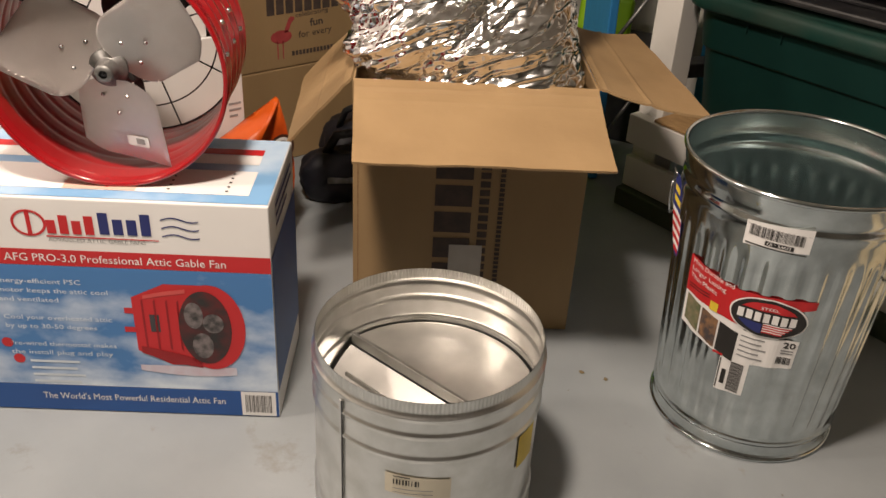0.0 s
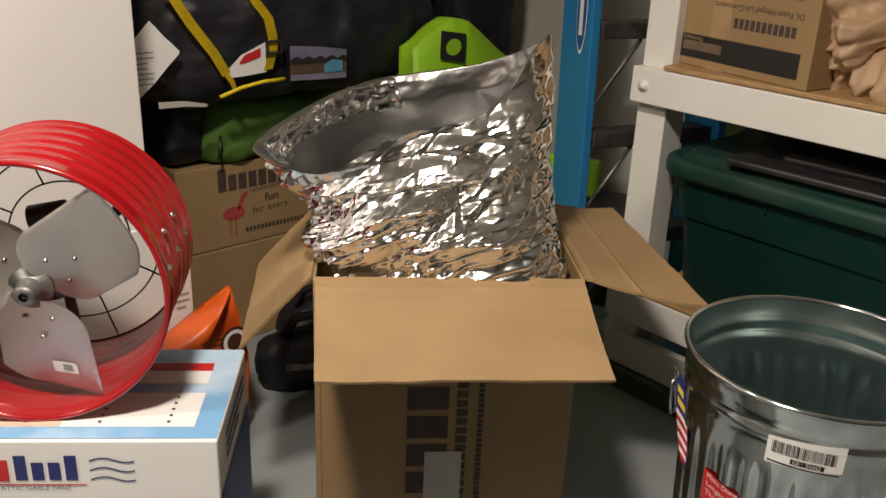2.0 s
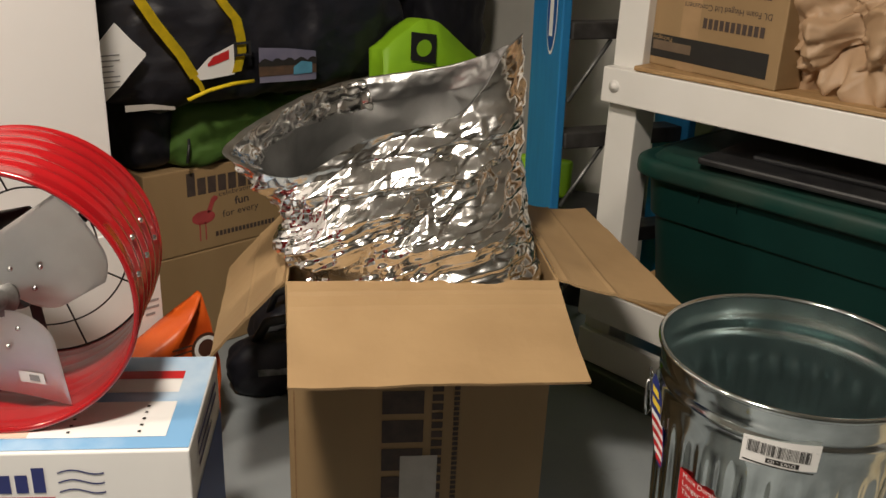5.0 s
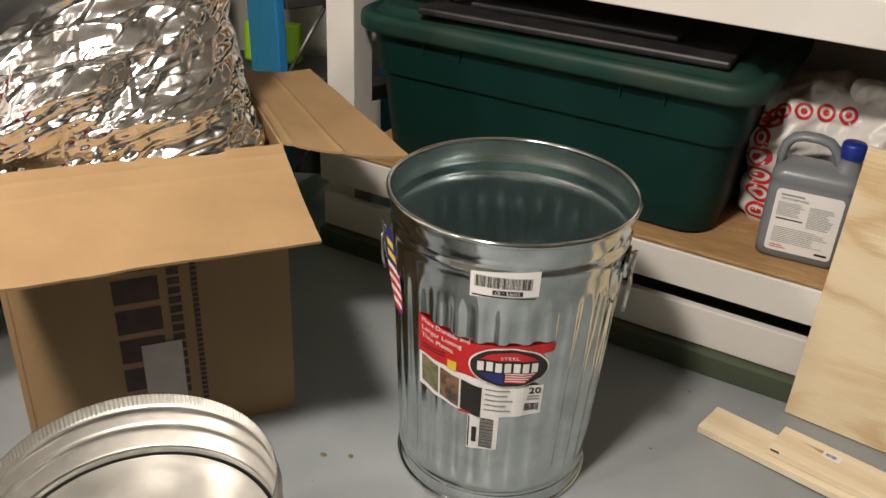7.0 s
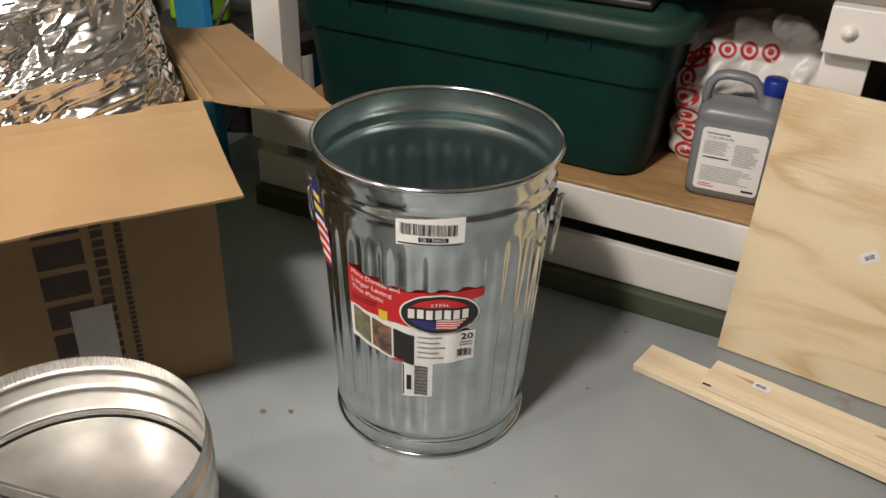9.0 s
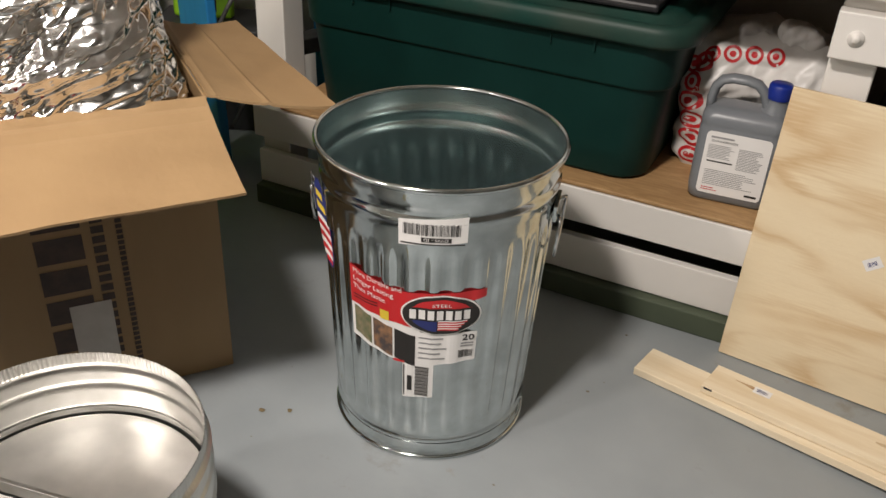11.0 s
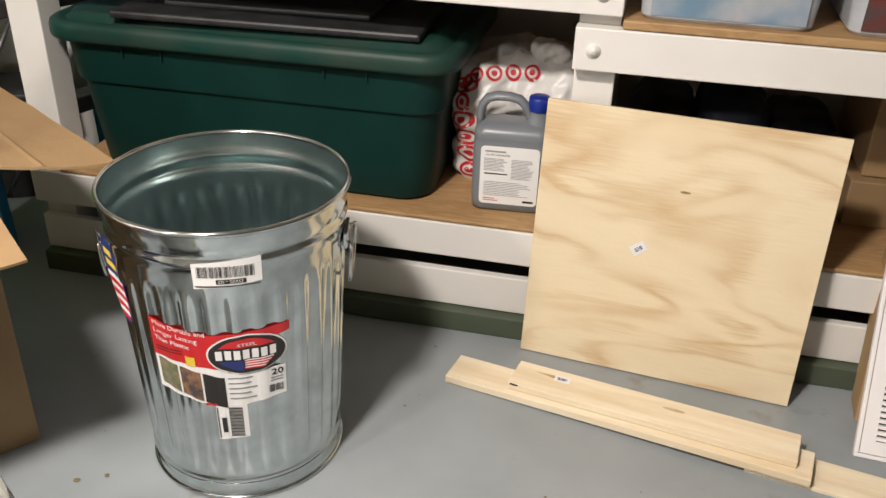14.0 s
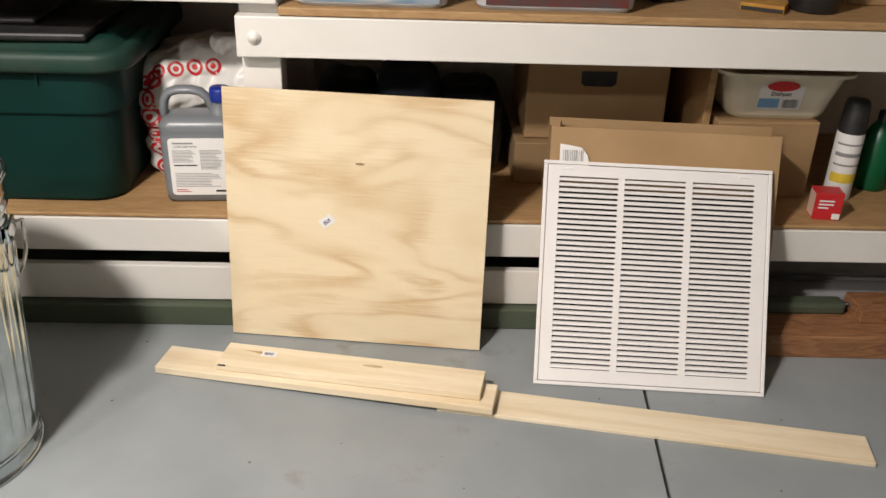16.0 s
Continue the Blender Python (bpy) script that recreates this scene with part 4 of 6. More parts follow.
tp2 = on_plane((QW, 0, QH), (1, 0, 0), (0, 1, 0), 0.0020)
part("top_print", patch(tp, rect(-QW + 0.002, -0.002, 0.006, QD - 0.004)), PRINT_SKY, fan_carton)
part("top_table", patch(tp2, rect(-0.60, -0.041, 0.036, 0.136)), PRINT_WHITE, fan_carton)
part("top_table", patch(tp2, rect(-0.60, -0.044, 0.165, 0.208)), PRINT_WHITE, fan_carton)
part("top_rule", patch(on_plane((QW, 0, QH), (1, 0, 0), (0, 1, 0), 0.0026), rect(-0.60, -0.044, 0.208, 0.234)), PRINT_RED, fan_carton)
tp3 = on_plane((QW, 0, QH), (1, 0, 0), (0, 1, 0), 0.0028)
part("top_tint", patch(tp3, rect(-0.375, -0.245, 0.037, 0.135)), PRINT_PEACH, fan_carton)
for u in (-0.30, -0.19, -0.085):
    marks = bmesh.new()
    for k in range(5):
        patch(on_plane((QW, 0, QH), (1, 0, 0), (0, 1, 0), 0.0034), rect(u, u + 0.005, 0.046 + 0.018 * k, 0.051 + 0.018 * k, 1), marks)
    part("tick_marks", marks, PRINT_RED if u < -0.25 else PRINT_BLACK, fan_carton)
side = on_plane((QW, 0, 0), (0, 1, 0), (0, 0, 1), 0.0012)
part("side_print", patch(side, rect(0.002, QD - 0.002, 0.067, 0.380)), PRINT_BLUE, fan_carton)
part("side_writing", lines(on_plane((QW, 0, 0), (0, 1, 0), (0, 0, 1), 0.0020), 0.06, 0.25, 0.46, 0.02, 0.008, 3), PRINT_NAVY, fan_carton)

FAN_R, FAN_L, HUB = 0.2025, 0.245, -0.027
axis = Vector((-0.815, 0.579, 0)).normalized()
fx_right = axis.cross(Vector((0, 0, 1)))
fan_m = Matrix(((fx_right.x, 0, -axis.x, -1.232), (fx_right.y, 0, -axis.y, -1.471), (0, 1, 0, QH + FAN_R + 0.0085), (0, 0, 0, 1)))
fan = thing("gable_fan", fan_m, "red steel attic fan with aluminium blades, set on its carton", "fan")


def fan_profile(rib, inset):
    rows = [(FAN_R + 0.003 - inset, 0.0), (FAN_R + 0.005 - inset, -0.006), (FAN_R + 0.002 - inset, -0.012), (FAN_R - 0.001 - inset, -0.018)]
    for k in range(1, 61):
        z = -0.018 - (FAN_L - 0.022) * k / 60
        rows.append((FAN_R - 0.001 - inset - 0.003 * math.sin(k / 60 * math.pi) + rib * sum(math.exp(-((z + at * FAN_L) / 0.0065) ** 2) for at in (0.24, 0.40, 0.56, 0.72, 0.88)), z))
    return rows + [(FAN_R + 0.003 - inset, -FAN_L)]


part("housing", lathe(fan_profile(0.0060, 0.0), 160), RED_PAINT, fan, "ribbed red cylinder housing", True)
part("lining", lathe(fan_profile(0.0018, 0.0022), 160), RED_INSIDE, fan, "inside of the red housing", True)
part("front_rim", sweep([((FAN_R + 0.002) * math.cos(t), (FAN_R + 0.002) * math.sin(t), 0) for t in [2 * math.pi * k / 96 for k in range(96)]], 0.0045, 8, True), RED_PAINT, fan, smooth=True)
for k in range(5):
    bolt_at = lathe([(0.001, 0.005), (0.004, 0.004), (0.005, 0.0)], 10)
    bolt_at.transform(Matrix.Rotation(radians(8 + 13 * (k % 2)), 4, "Z") @ Matrix.Translation((FAN_R + 0.001, 0, -0.045 - 0.038 * k)) @ Matrix.Rotation(radians(90), 4, "Y"))
    part("housing_bolt", bolt_at, CHROME, fan, "small bright bolt", True)
for r in (0.198, 0.150, 0.100):
    part("guard_ring", sweep([(r * math.cos(t), r * math.sin(t), -FAN_L + 0.004 - 0.012 * (0.2 - r) / 0.15) for t in [2 * math.pi * k / 72 for k in range(72)]], 0.0016, 6, True), BLACK, fan, "black wire guard ring", True)
for k in range(8):
    a = 2 * math.pi * k / 8 + 0.33
    part("guard_spoke", sweep([(0.098 * math.cos(a), 0.098 * math.sin(a), -FAN_L - 0.004), (0.199 * math.cos(a), 0.199 * math.sin(a), -FAN_L + 0.003)], 0.0016, 6), BLACK, fan, "black wire guard spoke", True)
part("motor", lathe([(0.001, -0.075), (0.012, -0.075), (0.012, -0.090), (0.040, -0.093), (0.053, -0.104), (0.055, -0.17), (0.050, -0.205), (0.02, -0.213), (0.001, -0.213)], 40), DARK_GREY, fan, "dark motor with vent slots", True)
for k in range(12):
    slot = box(0.030, 0.049, -0.004, 0.004, -0.0985, -0.091, 0.001)
    slot.transform(Matrix.Rotation(2 * math.pi * k / 12, 4, "Z"))
    part("vent_slot", slot, BLACK, fan)
for a in (36, 156, 276):
    arm = box(0.045, FAN_R - 0.004, -0.009, 0.009, -0.180, -0.176, 0.001)
    arm.transform(pose(0, 0, 0, 0, 0, a))
    part("motor_bracket", arm, BLACK, fan, "flat steel motor bracket")
capacitor = sweep([(-0.02, 0.075, -0.135), (0.035, 0.085, -0.135)], 0.021, 20)
part("capacitor", capacitor, DARK_GREY, fan, "dark round capacitor can", True)
part("hub", lathe([(0.0085, 0.030), (0.016, 0.029), (0.019, 0.024), (0.019, 0.006), (0.0235, 0.000), (0.0235, -0.006), (0.038, -0.009), (0.040, -0.014), (0.001, -0.014)], 32), GREY_STEP, fan, "cast metal hub", True).matrix_local = Matrix.Translation((0, 0, HUB)) @ Matrix.Scale(0.85, 4)
part("shaft", lathe([(0.001, 0.022), (0.008, 0.022), (0.008, -0.06)], 16), DARK_GREY, fan, smooth=True).location = (0, 0, HUB)


def blade_height(q, s, y):
    pitch = radians(23 - 8 * q)
    return HUB - 0.010 + y * math.sin(pitch) - 0.012 * (1 - s * s) * q


def blade_at(angle):
    bm, rows = bmesh.new(), []
    n_r, n_s = 24, 18
    for i in range(n_r + 1):
        q = i / n_r
        half = 0.080 * (1 - (1 - min(1.0, 0.06 + q / 0.34)) ** 2.3) ** 0.5
        row = []
        for j in range(n_s + 1):
            s = 2 * j / n_s - 1
            reach = 0.172 + 0.014 * s - 0.020 * max(0.0, -s - 0.45) ** 2 / 0.30 - 0.004 * s * s
            x, y = 0.020 + (reach - 0.020) * q, half * s + 0.004
            row.append(bm.verts.new((x, y * math.cos(radians(23 - 8 * q)), blade_height(q, s, y))))
        rows.append(row)
    for a, b in zip(rows, rows[1:]):
        for j in range(n_s):
            bm.faces.new((a[j], a[j + 1], b[j + 1], b[j]))
    bmesh.ops.solidify(bm, geom=bm.faces[:], thickness=0.0016)
    bm.transform(Matrix.Rotation(radians(angle), 4, "Z"))
    return part("blade", bm, ALUMINIUM, fan, "rounded aluminium fan blade", True)


for angle in (33, 153, 274):
    b = blade_at(angle)
    for dx, dy in ((0.050, -0.022), (0.050, 0.024), (0.082, 0.002)):
        rv = lathe([(0.001, 0.004), (0.003, 0.003), (0.0042, 0)], 10)
        rv.transform(Matrix.Rotation(radians(angle), 4, "Z") @ Matrix.Translation((dx, dy, blade_height(0.25, dy / 0.08, dy) + 0.002)))
        part("rivet", rv, CHROME, b, smooth=True)
    if angle == 274:
        def on_blade(lift):
            return lambda u, v: Matrix.Rotation(radians(angle), 3, "Z") @ Vector((v, u, blade_height((v - 0.02) / 0.15, u / 0.08, u) + lift))

        st = part("sticker", patch(on_blade(0.003), [(0.006, 0.126, 0.146), (0.024, 0.127, 0.147), (0.046, 0.128, 0.148)]), PRINT_WHITE, b, "small white sticker")
        part("barcode", patch(on_blade(0.0038), [(0.022, 0.131, 0.142), (0.038, 0.132, 0.143)]), PRINT_GREY, st)

# ---- plywood panel, boards and grille in front of the shelving ----
def leaning(name, bl, br, tl, label, category):
    """A frame whose x runs along the foot, y up the leaning face and z out of it."""
    o, x, y = Vector(bl), (Vector(br) - Vector(bl)).normalized(), Vector(tl) - Vector(bl)
    y = (y - x * y.dot(x)).normalized()
    z = x.cross(y)
    m = Matrix(((x.x, y.x, z.x, o.x), (x.y, y.y, z.y, o.y), (x.z, y.z, z.z, o.z), (0, 0, 0, 1)))
    return thing(name, m, label, category)


panel = leaning("plywood_panel", (0.0, -0.006, 0.003), (0.611, -0.072, 0.003), (0.034, 0.058, 0.612), "square pine plywood panel leaning on the shelving", "plywood")
part("board", box(0, 0.612, 0, 0.612, -0.010, 0.0, 0.0012), PLYWOOD, panel, "pale face with brown grain")
part("edge", box(0.002, 0.610, 0.002, 0.610, -0.0105, -0.0102), PLY_EDGE, panel)
for u, v in ((0.238, 0.309),):
    st = part("price_sticker", patch(lambda a, b: Vector((u + a * 0.8 - b * 0.6, v + a * 0.6 + b * 0.8, 0.001)), rect(-0.017, 0.017, -0.012, 0.012)), PRINT_WHITE, panel, "small white price sticker")
    part("barcode", bars(lambda a, b: Vector((u + a * 0.8 - b * 0.6, v + a * 0.6 + b * 0.8, 0.0016)), -0.010, 0.010, -0.005, 0.004, 9), PRINT_NAVY, st)
part("knot", patch(lambda a, b: Vector((a, b, 0.0008)), oval(0.315, 0.452, 0.011, 0.003, 10)), PLY_EDGE, panel)


def plank(a, b, width, thick, label, rise=0.0):
    """A board from the near corner a to the near corner b, its far end lifted by rise."""
    length = math.hypot(b[0] - a[0], b[1] - a[1])
    turn = math.degrees(math.atan2(b[1] - a[1], b[0] - a[0]))
    ob = thing("pine_board", pose(a[0], a[1], a[2], 0, -math.degrees(math.atan2(rise, length)), turn), label, "board", "boards on the floor")
    part("timber", box(0, length, 0, width, 0, thick, 0.0018), PINE, ob)
    return ob, length


plank((0.500, -0.307, 0.0), (1.405, -0.479, 0.0), 0.090, 0.010, "long thin pine board lying flat on the floor")
plank((-0.147, -0.178, 0.0005), (0.620, -0.341, 0.0), 0.090, 0.018, "pale pine board with one end on a thinner board", 0.0155)
top_plank, length = plank((-0.003, -0.193, 0.0228), (0.594, -0.314, 0.0), 0.090, 0.017, "shorter pine board stacked on another board", 0.0118)
st = part("price_sticker", patch(lambda a, b: Vector((a, b, 0.0178)), rect(0.090, 0.126, 0.048, 0.070)), PRINT_WHITE, top_plank, "small white price sticker")
part("barcode", bars(lambda a, b: Vector((a, b, 0.0184)), 0.096, 0.120, 0.054, 0.064, 10), PRINT_NAVY, st)
part("knot", patch(lambda a, b: Vector((a, b, 0.0174)), [(0.048, 0.063, 0.064), (0.070, 0.060, 0.065), (0.090, 0.056, 0.066)]), PLY_EDGE, top_plank, "dark wedge-shaped split")
part("knot", patch(lambda a, b: Vector((a, b, 0.0174)), oval(0.355, 0.058, 0.024, 0.005, 12)), material("faint knot", (0.56, 0.42, 0.25), 0.6, scale=40), top_plank, "faint brown knot")
part("split", box(0.006, 0.024, -0.0008, 0.004, 0.0125, 0.0165), BLACK, top_plank, "dark open split in the edge")

grille = leaning("air_return_grille", (0.726, -0.203, 0.002), (1.252, -0.245, 0.002), (0.742, 0.055, 0.452), "white enamelled steel return air grille leaning on a carton", "grille")
GW, GH = 0.528, 0.522
for name, x0, x1, y0, y1 in (("face_strip", 0.010, GW - 0.010, 0.010, 0.038), ("face_strip", 0.010, GW - 0.010, GH - 0.036, GH - 0.010), ("face_strip", 0.010, 0.037, 0.038, GH - 0.036), ("face_strip", GW - 0.040, GW - 0.010, 0.038, GH - 0.036),
                             ("mullion", 0.174, 0.189, 0.038, GH - 0.036), ("mullion", 0.330, 0.346, 0.038, GH - 0.036)):
    part(name, box(x0, x1, y0, y1, -0.0045, -0.0005), GRILLE_WHITE, grille)
for x0, x1, y0, y1 in ((0, GW, 0, 0.0085), (0, GW, GH - 0.0085, GH), (0, 0.0085, 0.0087, GH - 0.0087), (GW - 0.0085, GW, 0.0087, GH - 0.0087)):
    part("frame_member", box(x0, x1, y0, y1, -0.016, 0.001, 0.0015), GRILLE_WHITE, grille)
cells = ((0.037, 0.174), (0.189, 0.330), (0.346, 0.488))
slat_mesh = None
n_slats = 36
for x0, x1 in cells:
    for k in range(n_slats):
        y = 0.0445 + (GH - 0.0865) * k / (n_slats - 1)
        if slat_mesh is None:
            sb = bmesh.new()
            sides = ((-0.0052, -0.0012), (-0.0046, -0.0004), (0.0022, -0.0030), (0.0044, -0.0092), (0.0034, -0.0096), (0.0014, -0.0040))
            q = [sb.verts.new((sx * 0.069, yy, zz)) for sx in (-1, 1) for yy, zz in sides]
            for i in range(6):
                j = (i + 1) % 6
                sb.faces.new((q[i], q[j], q[6 + j], q[6 + i]))
            sb.faces.new(q[0:6])
            sb.faces.new(q[6:12])
            bmesh.ops.recalc_face_normals(sb, faces=sb.faces[:])
            slat = part("slat", sb, GRILLE_WHITE, grille)
            slat_mesh = slat.data
        else:
            slat = new("slat", slat_mesh)
            slat.parent = grille
        slat.location, slat.scale = ((x0 + x1) / 2, y, 0), ((x1 - x0 + 0.003) / 0.138, 0.95, 1)
# near-black sheet: the shade between the slats is put into its colour
part("gap_shade_sheet", box(0.02, GW - 0.02, 0.02, GH - 0.02, -0.030, -0.026), material("slat gap shade", (0.012, 0.010, 0.009), 0.9, scale=8), grille, "near-black sheet in place of the shade behind the slats")
part("latch", box(0.045, 0.070, GH - 0.022, GH - 0.016, -0.001, 0.002, 0.001), GRILLE_WHITE, grille)
part("latch", box(GW - 0.075, GW - 0.050, GH - 0.022, GH - 0.016, -0.001, 0.002, 0.001), GRILLE_WHITE, grille)
hang = part("paper_tag", patch(lambda a, b: Vector((a, b, -0.003)), [(0.035, GH - 0.02, GH + 0.040), (0.06, GH - 0.02, GH + 0.037), (0.085, GH - 0.02, GH + 0.033), (0.100, GH - 0.02, GH + 0.015), (0.103, GH - 0.02, GH)]), PRINT_WHITE, grille, "white bar code tag sticking up")
part("barcode", bars(lambda a, b: Vector((a, b, -0.0022)), 0.043, 0.092, GH, GH + 0.026, 12), PRINT_GREY, hang)


def closed_carton(name, x, y, z, w, d, h, turn, mat, label, group=""):
    ob = thing(name, pose(x, y, z, 0, 0, turn), label, "box", group)
    part("body", box(0, w, 0, d, 0, h, 0.004), mat, ob)
    part("lid_seam", box(0.004, w - 0.004, d / 2 - 0.001, d / 2 + 0.001, h - 0.001, h + 0.0008), KRAFT_EDGE, ob)
    return ob


slim = leaning("slim_carton", (0.748, -0.085, 0.002), (1.298, -0.130, 0.002), (0.756, 0.090, 0.51), "slim open cardboard carton leaning behind a grille", "box")
SW, SH, ST = 0.535, 0.574, 0.085
part("panel", box(0, SW, 0, SH - 0.022, -0.004, 0, 0.0015), KRAFT_DARK, slim)
part("panel", box(0, SW, 0, SH, -ST, -ST + 0.004, 0.0015), KRAFT_DARK, slim)
part("panel", box(0, 0.004, 0, SH - 0.02, -ST + 0.0045, -0.0045, 0.0015), KRAFT_DARK, slim)
part("panel", box(SW - 0.004, SW, 0, SH - 0.02, -ST + 0.0045, -0.0045, 0.0015), KRAFT_DARK, slim)
part("flap", slab_of([(0.006, SH - 0.10, -ST + 0.006), (0.006, SH - 0.10, -0.006), (0.020, SH - 0.005, -0.012), (0.028, SH - 0.012, -ST + 0.012)], 0.003), KRAFT_DARK, slim, "creased end flap")

# ---- things on the lower shelf ----
Z1 = 0.3025
tub = thing("storage_tub", pose(-0.70, 0.342, Z1), "large dark green plastic storage tub with a dusty lid", "tub")


def rounded_rect(hx, hy, r, z, n=10):
    pts = []
    for sx, sy, a0 in ((1, 1, 0), (-1, 1, 90), (-1, -1, 180), (1, -1, 270)):
        for k in range(n + 1):
            a = radians(a0 + 90 * k / n)
            pts.append(Vector((sx * (hx - r) + r * math.cos(a), sy * (hy - r) + r * math.sin(a), z)))
    return pts


def loft(sections, cap_low=True, cap_top=True):
    bm = bmesh.new()
    rows = [[bm.verts.new(p) for p in s] for s in sections]
    for a, b in zip(rows, rows[1:]):
        for k in range(len(a)):
            j = (k + 1) % len(a)
            bm.faces.new((a[k], a[j], b[j], b[k]))
    if cap_low:
        bm.faces.new(rows[0][::-1])
    if cap_top:
        bm.faces.new(rows[-1])
    return bm


part("body", loft([rounded_rect(0.425, 0.230, 0.07, 0.0), rounded_rect(0.436, 0.240, 0.075, 0.008), rounded_rect(0.437, 0.241, 0.075, 0.012), rounded_rect(0.458, 0.258, 0.075, 0.224), rounded_rect(0.4585, 0.2585, 0.075, 0.228),
                   rounded_rect(0.466, 0.266, 0.078, 0.2295), rounded_rect(0.4675, 0.2675, 0.078, 0.232), rounded_rect(0.468, 0.268, 0.078, 0.236), rounded_rect(0.476, 0.274, 0.078, 0.320), rounded_rect(0.4765, 0.2745, 0.078, 0.324),
                   rounded_rect(0.484, 0.282, 0.08, 0.326), rounded_rect(0.485, 0.283, 0.08, 0.345)]), GREEN_TUB, tub, smooth=True)
part("lid", loft([rounded_rect(0.486, 0.284, 0.085, 0.336), rounded_rect(0.502, 0.299, 0.09, 0.335), rounded_rect(0.505, 0.302, 0.09, 0.3375), rounded_rect(0.507, 0.304, 0.09, 0.344), rounded_rect(0.507, 0.304, 0.09, 0.364), rounded_rect(0.504, 0.301, 0.088, 0.374), rounded_rect(0.496, 0.293, 0.084, 0.380), rounded_rect(0.484, 0.282, 0.08, 0.3805),
                  rounded_rect(0.474, 0.272, 0.07, 0.376), rounded_rect(0.470, 0.268, 0.07, 0.3755), rounded_rect(0.455, 0.255, 0.06, 0.392), rounded_rect(0.450, 0.250, 0.06, 0.3945), rounded_rect(0.440, 0.240, 0.06, 0.395)]), DUSTY_GREEN, tub, "dusty green lid with a raised middle", True)
for x in (-0.30, -0.20, 0.20, 0.30):
    part("rib", box(x - 0.002, x + 0.002, -0.2805, -0.268, 0.30, 0.338, 0.001), GREEN_TUB, tub)
band = thing("black_board", pose(-0.62, 0.30, Z1 + 0.397, 0, 0, 2), "flat black plastic board lying on a tub lid", "board")
part("sheet", box(-0.40, 0.33, -0.235, 0.22, 0, 0.018, 0.006), BLACK, band)
part("sheet", box(-0.30, 0.20, -0.16, 0.16, 0.0185, 0.032, 0.006), DARK_GREY, band)

jug = thing("coolant_jug", pose(-0.076, 0.165, Z1, 0, 0, 4), "grey plastic coolant jug with blue cap and white label", "jug")
part("body", loft([rounded_rect(0.078, 0.045, 0.022, 0.0), rounded_rect(0.086, 0.052, 0.025, 0.006), rounded_rect(0.0885, 0.054, 0.026, 0.03), rounded_rect(0.0885, 0.054, 0.026, 0.168), rounded_rect(0.0865, 0.0525, 0.026, 0.173),
                   rounded_rect(0.0885, 0.054, 0.026, 0.179), rounded_rect(0.0880, 0.0535, 0.026, 0.192), rounded_rect(0.083, 0.048, 0.024, 0.203), rounded_rect(0.070, 0.036, 0.022, 0.211), rounded_rect(0.05, 0.022, 0.018, 0.214)]), JUG_GREY, jug, smooth=True)
grip = bmesh.new()
loop = [(-0.076, 0.190), (-0.0785, 0.222), (-0.074, 0.246), (-0.062, 0.262), (-0.042, 0.268), (-0.012, 0.268), (0.010, 0.263), (0.024, 0.250), (0.034, 0.228), (0.046, 0.205)]
sweep([(x, 0, z) for x, z in loop], 0.0105, 14, bm=grip)
for v in grip.verts:
    v.co.y *= 1.55
part("handle", grip, JUG_GREY, jug, "moulded carrying handle", True)
nk = lathe([(0.034, 0.20), (0.026, 0.225), (0.021, 0.238), (0.021, 0.245)], 24)
nk.transform(pose(0.055, 0, 0))
part("neck", nk, JUG_GREY, jug, smooth=True)
cp = lathe([(0.024, 0.242), (0.0245, 0.244), (0.0245, 0.270), (0.022, 0.274), (0.001, 0.274)], 36, lambda t, i: 0.0006 * math.sin(36 * t))
cp.transform(pose(0.055, 0, 0))
part("cap", cp, CAP_BLUE, jug, "ribbed blue screw cap", True)
jf = on_plane((0, -0.0545, 0), (1, 0, 0), (0, 0, 1), 0.0006)
jf2 = on_plane((0, -0.0545, 0), (1, 0, 0), (0, 0, 1), 0.0014)
def label_edge(u):
    return 0.010 * (1 - (1 - min(1.0, (0.068 - abs(u)) / 0.010)) ** 2) ** 0.5


jl = part("label", patch(jf, [(u, 0.031 - label_edge(u), 0.156 + label_edge(u)) for u in [0.068 * math.sin(math.pi / 2 * k / 12) for k in range(-12, 13)]]), PRINT_WHITE, jug, "white printed label with rounded corners")
part("writing", words("DO NOT ADD WATER", jf2, -0.056, 0.1425, 0.005, width=0.055), PRINT_BLACK, jl)
part("title_bar", patch(jf2, rect(-0.058, -0.010, 0.1515, 0.1555)), PRINT_GREY, jl)
part("small_writing", lines(jf2, -0.060, -0.004, 0.136, 0.0036, 0.0013, 9, 11), PRINT_GREY, jl)
part("small_writing", lines(jf2, 0.004, 0.060, 0.136, 0.0036, 0.0013, 14, 12), PRINT_GREY, jl)
part("rule", patch(jf2, rect(-0.058, -0.004, 0.0965, 0.0995)), PRINT_BLACK, jl)
part("small_writing", lines(jf2, -0.058, 0.058, 0.078, 0.0042, 0.0013, 9, 13), PRINT_GREY, jl)
part("small_writing", lines(jf2, -0.058, -0.02, 0.036, 0.005, 0.0018, 2, 14), PRINT_RED, jl)
part("barcode", patch(jf2, rect(0.035, 0.060, 0.029, 0.034)), PRINT_BLACK, jl)

sack = thing("shopping_bag", pose(-0.080, 0.385, Z1), "stuffed white plastic shopping bag printed with red rings", "bag")
sb = crease(rumple(blob(0.168, 0.135, 0.160, 6, 4.0), 0.010, 7, 3.0), ((0.026, 10), (0.016, 22), (0.006, 48)))
sack_tree = BVHTree.FromBMesh(sb)
part("sack", sb, PLASTIC_BAG, sack, smooth=True)


